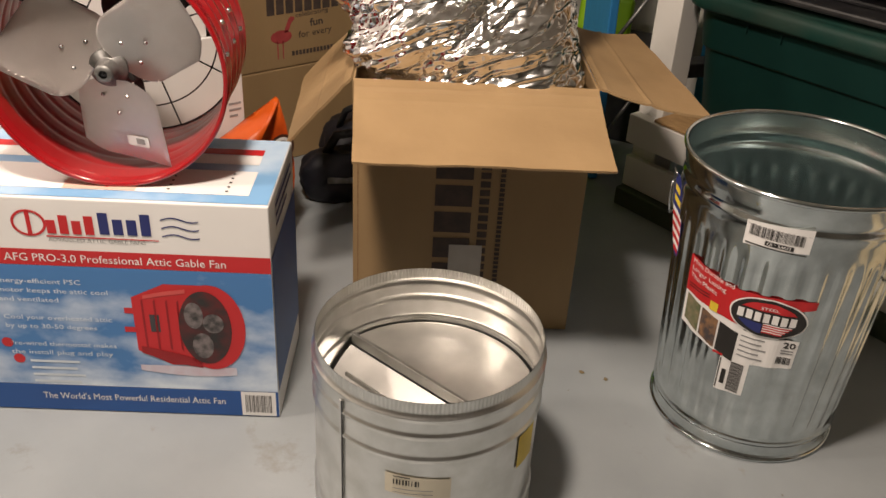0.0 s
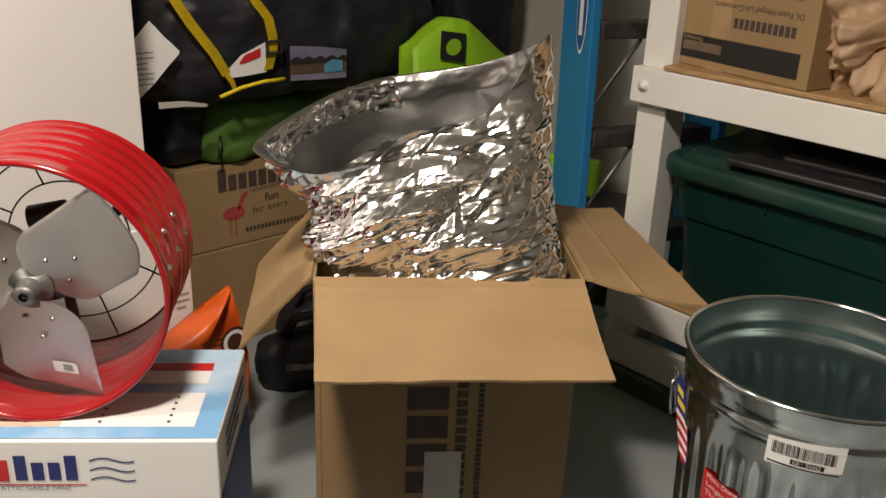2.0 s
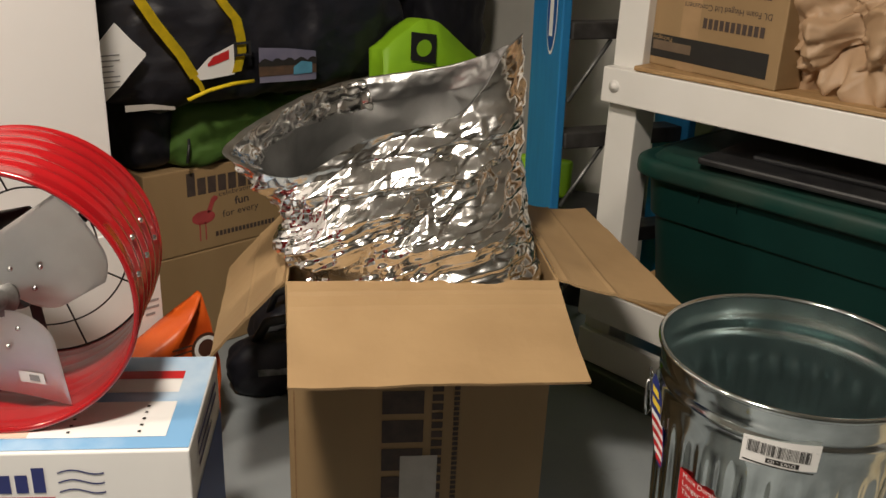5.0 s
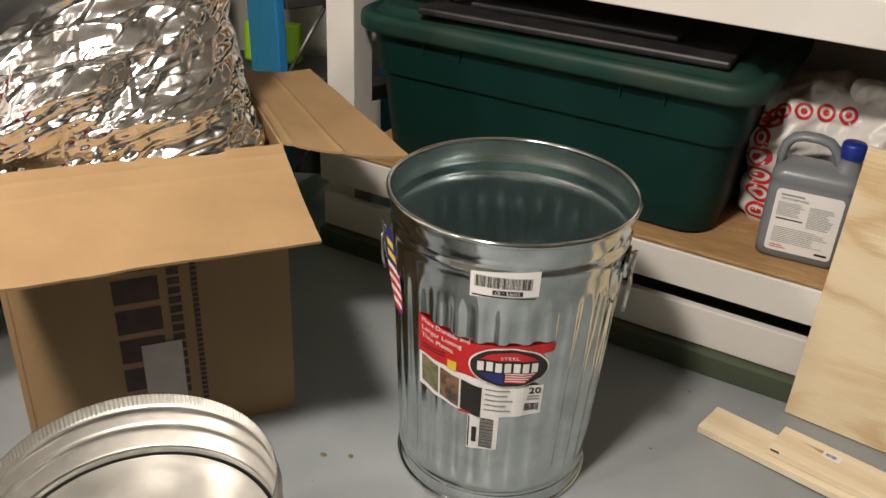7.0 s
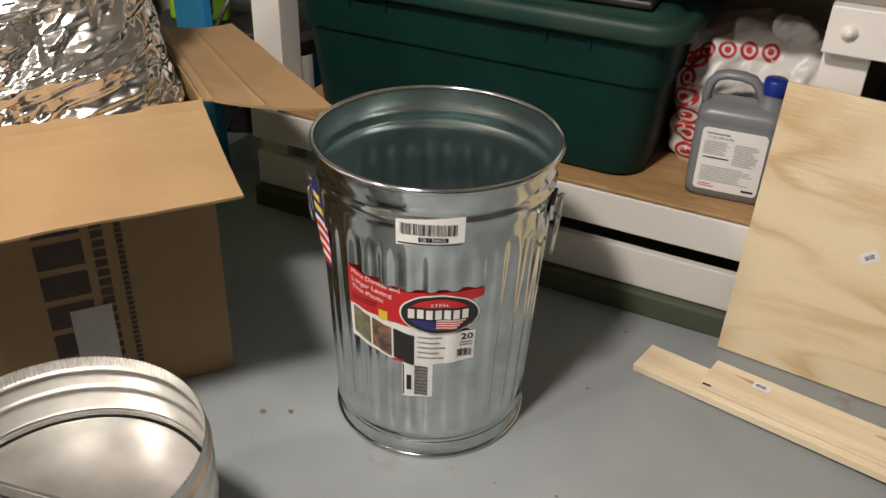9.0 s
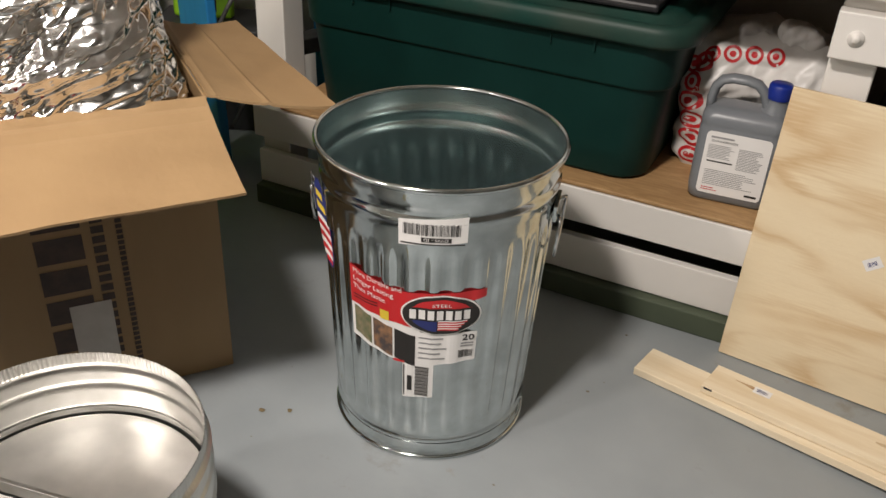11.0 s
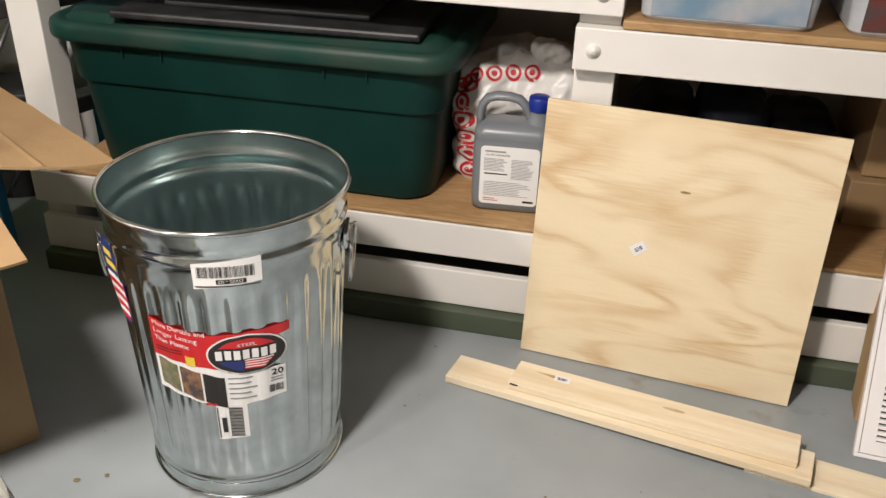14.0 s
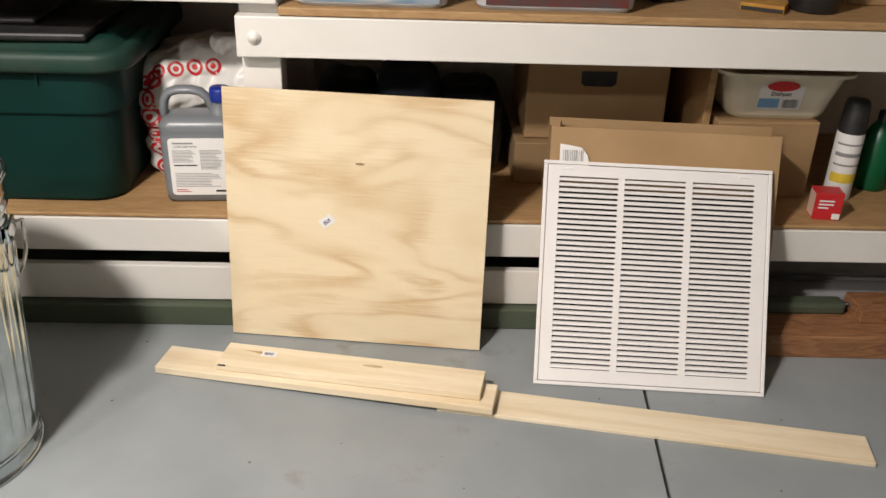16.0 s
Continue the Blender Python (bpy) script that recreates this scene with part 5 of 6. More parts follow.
def ring_on(parent, centre, way, r):
    """A printed ring laid on the bag where a ray from centre along way meets it."""
    d = Vector(way).normalized()
    right = Vector((0, 0, 1)).cross(-d).normalized()
    up = (-d).cross(right)
    bm = bmesh.new()

    def drop(q, t):
        o = Vector(centre) + right * q * r * math.cos(t) + up * q * r * math.sin(t)
        hit = sack_tree.ray_cast(o, d)[0]
        return bm.verts.new((hit if hit is not None else o + d * 0.2) - d * 0.0015)

    for q0, q1 in ((0.66, 1.0), (0.0, 0.36)):
        for k in range(20):
            a, b = 2 * math.pi * k / 20, 2 * math.pi * (k + 1) / 20
            bm.faces.new([drop(q, t) for q, t in ((q1, a), (q1, b), (q0 + 0.0001, b), (q0 + 0.0001, a))])
    part("printed_ring", bm, PRINT_RED, parent, "red ring print")


for z in (0.030, 0.076, 0.122, 0.168, 0.214, 0.260):
    ring_on(sack, (-0.315, -0.28, z), (0.78, 0.62, 0), 0.0225)
for x, z in ((-0.135, 0.235), (-0.098, 0.262), (-0.056, 0.272), (-0.012, 0.280), (0.032, 0.285)):
    ring_on(sack, (x - 0.03, -0.35, z + 0.15), (0.08, 0.85, -0.5), 0.019)
part("knot", crease(blob(0.050, 0.035, 0.040, 5), ((0.016, 30), (0.006, 70))), PLASTIC_BAG, sack, "tied neck of the bag", True).location = (0.065, -0.06, 0.275)

banker = closed_carton("storage_carton", 0.725, 0.30, Z1 + 0.115, 0.36, 0.33, 0.215, 0, KRAFT_DARK, "brown storage carton with a hand hole, on another box")
part("hand_hole", patch(on_plane((0, 0, 0), (1, 0, 0), (0, 0, 1), 0.001), [(0.135, 0.150, 0.180), (0.145, 0.142, 0.181), (0.215, 0.142, 0.182), (0.225, 0.150, 0.182)]), BLACK, banker, "dark hand hole")
closed_carton("storage_carton", 0.70, 0.27, Z1, 0.43, 0.34, 0.113, 0, KRAFT, "flat kraft carton under another box")
divider = thing("wood_divider", pose(1.16, 0.22, Z1), "upright bare wood divider board between boxes", "board")
part("board", box(0, 0.018, 0, 0.40, 0, 0.36, 0.002), SHELF_PLY, divider)
closed_carton("small_carton", 1.195, 0.20, Z1, 0.26, 0.30, 0.205, 2, KRAFT_DARK, "brown cardboard carton under a dishpan")
pan = thing("dishpan", pose(1.348, 0.36, Z1 + 0.2065), "cream plastic dishpan with a red label, on a carton", "dishpan")
part("basin", loft([rounded_rect(0.115, 0.13, 0.04, 0.0), rounded_rect(0.125, 0.14, 0.045, 0.012), rounded_rect(0.155, 0.165, 0.05, 0.115), rounded_rect(0.172, 0.182, 0.05, 0.118), rounded_rect(0.172, 0.182, 0.05, 0.126), rounded_rect(0.150, 0.160, 0.05, 0.124), rounded_rect(0.118, 0.13, 0.04, 0.010)]), CREAM, pan, smooth=False)
pf = on_plane((-0.012, -0.141, 0.012), (1, 0, 0), (0, -0.236, 0.972), 0.003)
pf2 = on_plane((-0.012, -0.141, 0.012), (1, 0, 0), (0, -0.236, 0.972), 0.004)
pl = part("label", patch(pf, rect(-0.055, 0.055, 0.020, 0.085)), PRINT_WHITE, pan)
part("logo_oval", patch(pf2, oval(0.0, 0.084, 0.040, 0.014)), PRINT_RED, pl)
part("writing", words("Dishpan", pf2, -0.026, 0.058, 0.011, width=0.05, bold=0.02), PRINT_BLACK, pl)
part("picture", patch(pf2, rect(-0.052, 0.0, 0.024, 0.050)), PRINT_SKY, pl)
part("barcode", bars(pf2, 0.008, 0.05, 0.024, 0.048, 10), PRINT_BLACK, pl)


def bottle(name, x, y, z, profile, mat, label, category, cap=None, cap_mat=None, tilt=0):
    ob = thing(name, pose(x, y, z, 0, tilt, 0), label, category)
    part("body", lathe(profile, 32, cap_first=True), mat, ob, smooth=True)
    if cap:
        part("cap", lathe(cap, 24), cap_mat, ob, smooth=True)
    return ob


spray = bottle("spray_can", 1.545, 0.225, Z1, [(0.033, 0), (0.034, 0.004), (0.034, 0.175), (0.030, 0.19)], PRINT_WHITE, "white spray can with a black cap", "spray can", [(0.033, 0.178), (0.033, 0.19), (0.030, 0.25), (0.026, 0.262), (0.001, 0.264)], BLACK)
for z0, z1, m in ((0.05, 0.075, PRINT_YELLOW), (0.095, 0.10, PRINT_GREY), (0.12, 0.13, PRINT_GREY), (0.15, 0.155, PRINT_GREY)):
    part("label_band", patch(lambda a, b: Vector((0.0347 * math.cos(a), 0.0347 * math.sin(a), b)), rect(-math.pi + 0.3, -0.3, z0, z1, 14)), m, spray)
bottle("green_bottle", 1.665, 0.30, Z1, [(0.042, 0), (0.045, 0.006), (0.045, 0.13), (0.03, 0.165), (0.016, 0.185)], BOTTLE_GREEN, "dark green plastic bottle on the shelf", "bottle", [(0.018, 0.185), (0.018, 0.21), (0.001, 0.212)], BLACK)
bottle("grey_canister", 1.78, 0.26, Z1, [(0.05, 0), (0.052, 0.006), (0.052, 0.18), (0.045, 0.19), (0.001, 0.192)], DARK_GREY, "dark grey canister on the shelf", "canister")
red_box = thing("red_box", pose(1.425, 0.080, Z1, 0, 0, -6), "small red and white printed box on the shelf edge", "box")
part("body", box(0, 0.066, 0, 0.05, 0, 0.070, 0.001), PRINT_RED, red_box)
part("side_panel", patch(on_plane((0, 0.05, 0), (0, -1, 0), (0, 0, 1), 0.001), rect(0.004, 0.046, 0.004, 0.066)), PRINT_PEACH, red_box, "pale printed side")
part("label", patch(on_plane((0, 0, 0), (1, 0, 0), (0, 0, 1), 0.001), rect(0.045, 0.064, 0.003, 0.018)), PRINT_WHITE, red_box)
part("printed_line", lines(on_plane((0, 0, 0), (1, 0, 0), (0, 0, 1), 0.001), 0.008, 0.045, 0.052, 0.009, 0.004, 3), PRINT_WHITE, red_box)
for x, w, h, m, nm in ((0.20, 0.12, 0.24, BLACK_CLOTH, "dark_bundle"), (0.36, 0.13, 0.26, NAVY, "dark_bundle"), (0.52, 0.13, 0.22, BLACK_CLOTH, "dark_bundle")):
    bd = thing(nm, pose(x + w / 2, 0.43, Z1), "dark folded bundle pushed to the back of a shelf", "bundle", "dark bundles")
    part("cloth", rumple(blob(w * 0.62, 0.14, h / 2, 4, 4), 0.008, 14, x * 9), m, bd, smooth=True)

# ---- under the shelf ----
lum = thing("lumber_beam", pose(1.30, -0.078, 0, 0, 0, -1), "reddish brown timber beam on the floor under shelving", "lumber")
part("timber", box(0, 1.1, 0, 0.14, 0, 0.062, 0.003), LUMBER, lum)
lum = thing("lumber_offcut", pose(1.56, -0.02, 0.0625, 0, 0, 3), "short red-brown timber offcut on a beam", "lumber")
part("timber", box(0, 0.4, 0, 0.09, 0, 0.04, 0.002), LUMBER, lum)
can2 = thing("green_tool", pose(1.34, 0.02, 0.0625, 0, 0, 0), "dull green metal tool case on a timber beam", "tool")
part("case", box(0, 0.2, 0, 0.05, 0, 0.03, 0.008), SILL_GREEN, can2)
part("handle", sweep([(0.2, 0.025, 0.018), (0.26, 0.025, 0.018)], 0.006, 10), BLACK, can2, smooth=True)
for k, (y, z) in enumerate(((0.20, 0.03), (0.27, 0.03), (0.24, 0.088))):
    pp = thing("pipe_length", pose(1.25, y, z), "grey pipe lying under the bottom shelf", "pipe", "pipes under the shelf")
    part("tube", sweep([(0, 0, 0), (1.15, 0.01, 0)], 0.029, 16), material("grey pipe", (0.35, 0.35, 0.36), 0.5, scale=9), pp, smooth=True)

# ---- upper shelves ----
Z2, Z3 = 0.7945, 0.9025


def bin_box(x, y, w, d, h, fill, label):
    ob = thing("plastic_bin", pose(x + w / 2, y + d / 2, Z2), label, "bin", "clear bins")
    part("tub", loft([rounded_rect(w / 2 - 0.02, d / 2 - 0.02, 0.03, 0.0), rounded_rect(w / 2 - 0.012, d / 2 - 0.012, 0.035, 0.008), rounded_rect(w / 2, d / 2, 0.035, h), rounded_rect(w / 2 - 0.003, d / 2 - 0.003, 0.035, h), rounded_rect(w / 2 - 0.015, d / 2 - 0.015, 0.03, 0.012)], True, True), CLEAR_BIN, ob)
    part("rim", loft([rounded_rect(w / 2 + 0.008, d / 2 + 0.008, 0.04, h), rounded_rect(w / 2 + 0.008, d / 2 + 0.008, 0.04, h + 0.02)]), CLEAR_BIN, ob, "snap-on lid")
    part("filling", patch(lambda a, b: Vector((a, -d / 2 - 0.003 + 0.013 * (1 - b / h), b)), rect(-w / 2 + 0.03, w / 2 - 0.03, 0.012, h - 0.02, 8)), fill, ob, "contents showing through the side")


bin_box(0.165, 0.045, 0.355, 0.42, 0.16, material("blue clutter", (0.16, 0.26, 0.36), 0.35, second=(0.42, 0.43, 0.45), scale=9, detail=6), "clear plastic bin with blue clutter on the shelf")
bin_box(0.560, 0.050, 0.370, 0.42, 0.16, material("red clutter", (0.16, 0.03, 0.022), 0.35, second=(0.08, 0.06, 0.06), scale=30, detail=6), "clear plastic bin with red clutter on the shelf")
bottle("black_bowl", 1.005, 0.23, Z2, [(0.03, 0), (0.045, 0.004), (0.07, 0.05), (0.073, 0.056), (0.066, 0.052), (0.03, 0.012), (0.001, 0.010)], BLACK, "small black bowl on the shelf", "bowl")
bottle("black_pot", 1.345, 0.155, Z2, [(0.05, 0), (0.055, 0.005), (0.068, 0.10), (0.070, 0.105), (0.062, 0.10), (0.001, 0.02)], BLACK, "round black plastic pot on the shelf", "pot")
yb = thing("yellow_box", pose(1.17, 0.135, Z2, 0, 0, -28), "flat yellow and black box on the shelf", "box")
part("body", box(0, 0.095, 0, 0.07, 0, 0.018, 0.001), PRINT_AMBER, yb)
part("label", patch(on_plane((0, 0, 0), (1, 0, 0), (0, 0, 1), 0.001), rect(0.002, 0.093, 0.002, 0.011)), PRINT_BLACK, yb)
for x, w, h in ((1.46, 0.22, 0.2), (1.75, 0.3, 0.22)):
    closed_carton("shelf_carton", x, 0.22, Z2, w, 0.3, h, 0, KRAFT_DARK, "brown carton standing on the shelf")

foam = thing("food_container_carton", pose(-1.262, 0.118, Z3, 0, 0, -10.2), "kraft carton with upside-down black print, standing on its top", "box")
FW, FD, FHH = 0.420, 0.33, 0.30
part("body", box(0, FW, 0, FD, 0, FHH, 0.003), KRAFT, foam)
ff = on_plane((0, 0, 0), (1, 0, 0), (0, 0, 1), 0.001)
ff2 = on_plane((0, 0, 0), (1, 0, 0), (0, 0, 1), 0.0018)
part("black_band", patch(ff, rect(0.020, 0.392, 0.020, 0.075)), PRINT_BLACK, foam)
part("maker_bar", patch(ff2, rect(0.055, 0.175, 0.038, 0.060)), material("faded print", (0.16, 0.11, 0.07), 0.7, scale=20), foam, "faded block in place of the maker's name")
part("writing", words("Packaging", ff2, 0.115, 0.070, 0.010, width=0.062, turn=180), KRAFT, foam)
part("brand_block", glyph_blocks(ff, 0.200, 0.375, 0.105, 0.128, 11), PRINT_INK, foam, "dark blocks in place of the brand")
part("writing", words("DL Foam Hinged Lid Containers", ff, 0.385, 0.158, 0.014, width=0.245, turn=180), PRINT_INK, foam)
part("count_blocks", glyph_blocks(ff, 0.255, 0.385, 0.185, 0.232, 4), PRINT_INK, foam, "dark blocks of unreadable print")
part("tape", patch(on_plane((0, 0, 0), (1, 0, 0), (0, 0, 1), 0.0005), rect(0.135, 0.190, 0.0, FHH)), material("clear tape", (0.43, 0.28, 0.15), 0.2, scale=9), foam, "strip of clear tape")
paper = thing("crumpled_paper", pose(-0.715, 0.245, Z3), "large ball of crumpled brown packing paper", "paper")
part("paper", crease(rumple(blob(0.20, 0.17, 0.135, 6, 2.4), 0.014, 6, 1.0, 0.4), ((0.052, 13), (0.042, 28), (0.014, 58))), PAPER, paper, smooth=True)
closed_carton("shelf_carton", -0.45, 0.2, Z3, 0.42, 0.35, 0.3, 3, KRAFT_DARK, "brown carton standing on the shelf")

# ---- the corner to the west ----
cab = thing("white_cabinet", pose(-2.47, -2.5, 0), "tall plain white cabinet beside stacked boxes", "cabinet")
part("body", box(0, 0.70, 0, 1.458, 0.0, 1.85, 0.004), material("cabinet white", (0.74, 0.72, 0.70), 0.5, second=(0.70, 0.68, 0.66), scale=3), cab)
part("door", box(0.702, 0.718, 0.004, 1.454, 0.06, 1.846, 0.003), material("cabinet door white", (0.76, 0.74, 0.72), 0.5, second=(0.73, 0.71, 0.69), scale=3), cab)

sheet = thing("white_board", pose(-1.750, -1.45, 0), "white board with blue print standing against a cabinet", "board")
part("panel", box(0.002, 0.012, 0, 0.482, 0, 0.56, 0.002), material("white board face", (0.76, 0.75, 0.73), 0.5, second=(0.72, 0.71, 0.69), scale=5), sheet)
part("writing_bars", lines(lambda a, b: Vector((0.0132, a, b)), 0.10, 0.19, 0.20, 0.022, 0.012, 2), PRINT_BLUE, sheet)
part("writing_bars", lines(lambda a, b: Vector((0.0132, a, b)), 0.440, 0.474, 0.385, 0.016, 0.006, 3), PRINT_GREY, sheet)

party = closed_carton("party_goods_carton", -2.40, -0.822, 0.308, 0.30, 0.537, 0.245, 0, KRAFT, "brown carton printed with a pink bird and black words")
wf = on_plane((0.30, 0.043, 0), (0, 1, 0), (0, 0, 1), 0.001)
part("brand_block", glyph_blocks(wf, 0.080, 0.335, 0.166, 0.232, 8, (0, 5), 0.8), PRINT_INK, party, "black blocks in place of the brand")
part("writing", words("celebrating", wf, 0.175, 0.150, 0.014, width=0.115, turn=2), PRINT_INK, party)
part("writing", words("fun", wf, 0.226, 0.117, 0.023, width=0.046, bold=0.02, turn=2), PRINT_INK, party)
part("writing", words("for every", wf, 0.185, 0.086, 0.020, width=0.118, turn=2), PRINT_INK, party)
part("web_bar", glyph_blocks(wf, 0.16, 0.36, 0.034, 0.048, 16), PRINT_INK, party)
bird = bmesh.new()
patch(wf, oval(0.125, 0.098, 0.036, 0.020, 12), bird)
patch(wf, [(0.138, 0.105, 0.120), (0.152, 0.115, 0.150), (0.160, 0.135, 0.156), (0.172, 0.145, 0.152)], bird)
patch(wf, rect(0.110, 0.114, 0.030, 0.085, 1), bird)
patch(wf, rect(0.128, 0.132, 0.030, 0.085, 1), bird)
part("printed_bird", bird, PRINT_PINK, party, "pink printed bird")
closed_carton("brown_carton", -2.42, -0.80, 0.0, 0.32, 0.56, 0.306, 0, KRAFT, "plain kraft carton under another on the floor")
closed_carton("brown_carton", -2.40, -0.22, 0.0, 0.30, 0.42, 0.50, 0, KRAFT_DARK, "plain brown carton on the floor")

orange = thing("detergent_pouch", pose(-1.682, -0.988, 0.0, 0, 0, 90) @ Matrix.Diagonal((1, 1, 0.935, 1)), "orange plastic pouch with a round red and white mark", "pouch")
ob = bmesh.new()
prof = [(-0.14, 0.0), (0.11, 0.0), (0.105, 0.25), (0.085, 0.425), (0.035, 0.375), (-0.14, 0.285)]
front = [ob.verts.new((x, -0.045 if 0.02 < z < 0.38 else -0.012, z)) for x, z in prof]
back = [ob.verts.new((x, 0.045 if 0.02 < z < 0.38 else 0.012, z)) for x, z in prof]
ob.faces.new(front)
ob.faces.new(back[::-1])
for k in range(len(prof)):
    j = (k + 1) % len(prof)
    ob.faces.new((front[j], front[k], back[k], back[j]))
bmesh.ops.triangulate(ob, faces=ob.faces[:])
bmesh.ops.subdivide_edges(ob, edges=ob.edges[:], cuts=4, use_grid_fill=True)
part("film", crumple(ob, 0.014, 16, 2.0), ORANGE, orange, smooth=True)
of = on_plane((0, -0.056, 0), (1, 0, 0), (0, 0, 1), 0.001)
part("mark", patch(of, oval(0.062, 0.305, 0.036, 0.040)), PRINT_BROWN, orange, "dark round mark")
part("mark", patch(on_plane((0, -0.056, 0), (1, 0, 0), (0, 0, 1), 0.002), oval(0.062, 0.305, 0.029, 0.032)), PRINT_WHITE, orange)
part("mark", patch(on_plane((0, -0.056, 0), (1, 0, 0), (0, 0, 1), 0.003), oval(0.062, 0.305, 0.020, 0.023)), PRINT_BROWN, orange)
part("printed_line", lines(of, -0.02, 0.03, 0.325, 0.014, 0.005, 3), PRINT_BROWN, orange)

tool = thing("tool_bag", pose(-1.84, -0.46, 0, 0, 0, 40), "dark nylon tool bag slumped on the floor", "bag")
part("bag", rumple(blob(0.17, 0.12, 0.092, 5, 3), 0.018, 9, 6.0), BLACK_CLOTH, tool, smooth=True)
part("handle", sweep([(-0.12, -0.06, 0.17), (-0.09, -0.09, 0.24), (-0.03, -0.09, 0.275), (0.04, -0.08, 0.25)], 0.010, 10), BLACK, tool, "padded carry handle", True)
part("red_patch", patch(lambda a, b: Vector((a, -0.128, b)), rect(0.04, 0.09, 0.135, 0.155)), PRINT_RED, tool)
part("yellow_pull", box(0.10, 0.112, -0.118, -0.108, 0.13, 0.17, 0.002), YELLOW, tool)
gl = thing("power_tool", pose(-1.78, -0.64, 0, 0, 0, 60), "black power tool with a grey stripe on the floor", "tool")
part("body", rumple(blob(0.12, 0.06, 0.075, 4, 3), 0.009, 20, 1.0), BLACK_CLOTH, gl, smooth=True)
part("grip", sweep([(-0.06, 0, 0.13), (-0.02, 0, 0.20), (0.05, 0, 0.21), (0.09, 0, 0.15)], 0.014, 10), BLACK, gl, smooth=True)
part("stripe", box(-0.05, 0.06, -0.066, -0.058, 0.075, 0.095, 0.002), GREY_STEP, gl)

green = thing("green_sack", pose(-2.225, -0.495, 0.554), "green nylon stuff sack on a carton", "sack")
part("sack", crease(rumple(blob(0.15, 0.235, 0.088, 6, 5.5), 0.006, 5, 8.0), ((0.014, 8), (0.007, 18), (0.003, 40))), GREEN_CLOTH, green, smooth=True)
part("drawcord", sweep([(0.13, -0.19, 0.10), (0.165, -0.21, 0.07), (0.17, -0.22, 0.03)], 0.004, 8), BLACK, green, "black drawcord", True)
duffel = thing("dark_duffel", pose(-2.22, -0.775, 0.554), "soft black duffel squeezed beside a green sack", "bag")
part("sack", crumple(rumple(blob(0.12, 0.062, 0.10, 4, 4.0), 0.004, 8, 5.0), 0.02, 10, 7.0), BLACK_CLOTH, duffel, smooth=True)
chairs = thing("camp_chair_bag", pose(-2.13, -0.50, 0.74), "long black camp chair bag with yellow straps", "bag")
part("sack", crease(rumple(blob(0.165, 0.52, 0.155, 6, 3.4), 0.012, 5, 12.0), ((0.016, 7), (0.009, 16), (0.004, 38))), BLACK_CLOTH, chairs, smooth=True)


def ribbon(points, width, side):
    bm, s = bmesh.new(), Vector(side).normalized() * width / 2
    pts = [(bm.verts.new(Vector(p) - s), bm.verts.new(Vector(p) + s)) for p in points]
    for a, b in zip(pts, pts[1:]):
        bm.faces.new((a[0], a[1], b[1], b[0]))
    bmesh.ops.solidify(bm, geom=bm.faces[:], thickness=0.003)
    return bm


part("strap", ribbon([(0.185, -0.385, 0.315), (0.19, -0.330, 0.225), (0.194, -0.275, 0.150), (0.195, -0.243, 0.095)], 0.025, (0, 0.85, 0.45)), YELLOW, chairs, "yellow webbing strap")
part("strap_end", ribbon([(0.195, -0.2435, 0.0945), (0.194, -0.229, 0.075), (0.192, -0.221, 0.058)], 0.013, (0, 0.85, 0.45)), YELLOW, chairs, "narrow tucked end of the strap")
part("strap", ribbon([(0.185, -0.180, 0.315), (0.19, -0.150, 0.262), (0.197, -0.122, 0.225), (0.198, -0.112, 0.180), (0.197, -0.110, 0.145), (0.193, -0.125, 0.095)], 0.027, (0, 1, 0.12)), YELLOW, chairs, "yellow webbing strap")
clip = bmesh.new()
for y0, y1, z0, z1 in ((-0.134, -0.088, 0.165, 0.170), (-0.134, -0.088, 0.136, 0.141), (-0.134, -0.129, 0.141, 0.165), (-0.093, -0.088, 0.141, 0.165)):
    box(0.200, 0.206, y0, y1, z0, z1, bm=clip)
part("buckle", clip, BLACK, chairs, "open black plastic slider")
part("piping", sweep([(0.19, -0.262, 0.040), (0.195, -0.205, 0.058), (0.195, -0.14, 0.067), (0.19, -0.075, 0.067)], 0.005, 8), YELLOW, chairs, "yellow piping", True)
cf = lambda a, b: Vector((0.192, a, b))
part("pale_band", patch(lambda a, b: Vector((0.176 - 0.1 * (a + 0.35) ** 2, a, b)), [(-0.416, 0.026, 0.042), (-0.35, 0.024, 0.038), (-0.29, 0.016, 0.024)]), PALE_TAPE, chairs, "pale fabric edge")
part("white_tag", patch(cf, [(-0.490, 0.055, 0.165), (-0.470, 0.058, 0.195), (-0.430, 0.090, 0.235), (-0.395, 0.125, 0.195), (-0.362, 0.155, 0.162)]), PRINT_WHITE, chairs, "white paper tag")
part("tag_writing", lines(lambda a, b: Vector((0.194, a, b)), -0.478, -0.425, 0.165, 0.012, 0.003, 7), PRINT_GREY, chairs)
part("picture_label", patch(cf, [(-0.245, 0.085, 0.100), (-0.20, 0.085, 0.138), (-0.13, 0.090, 0.165)]), PRINT_WHITE, chairs, "pale printed label")
part("label_red", patch(lambda a, b: Vector((0.194, a, b)), [(-0.205, 0.116, 0.122), (-0.19, 0.118, 0.138), (-0.145, 0.130, 0.152)]), PRINT_RED, chairs)
photo = part("photo", patch(cf, [(-0.058, 0.060, 0.150), (0.03, 0.055, 0.142), (0.12, 0.052, 0.128)]), material("beach photo sky", (0.15, 0.145, 0.22), 0.4, second=(0.21, 0.20, 0.27), scale=12), chairs, "printed beach picture")
pf3, pf4 = lambda a, b: Vector((0.1935, a, b)), lambda a, b: Vector((0.1945, a, b))
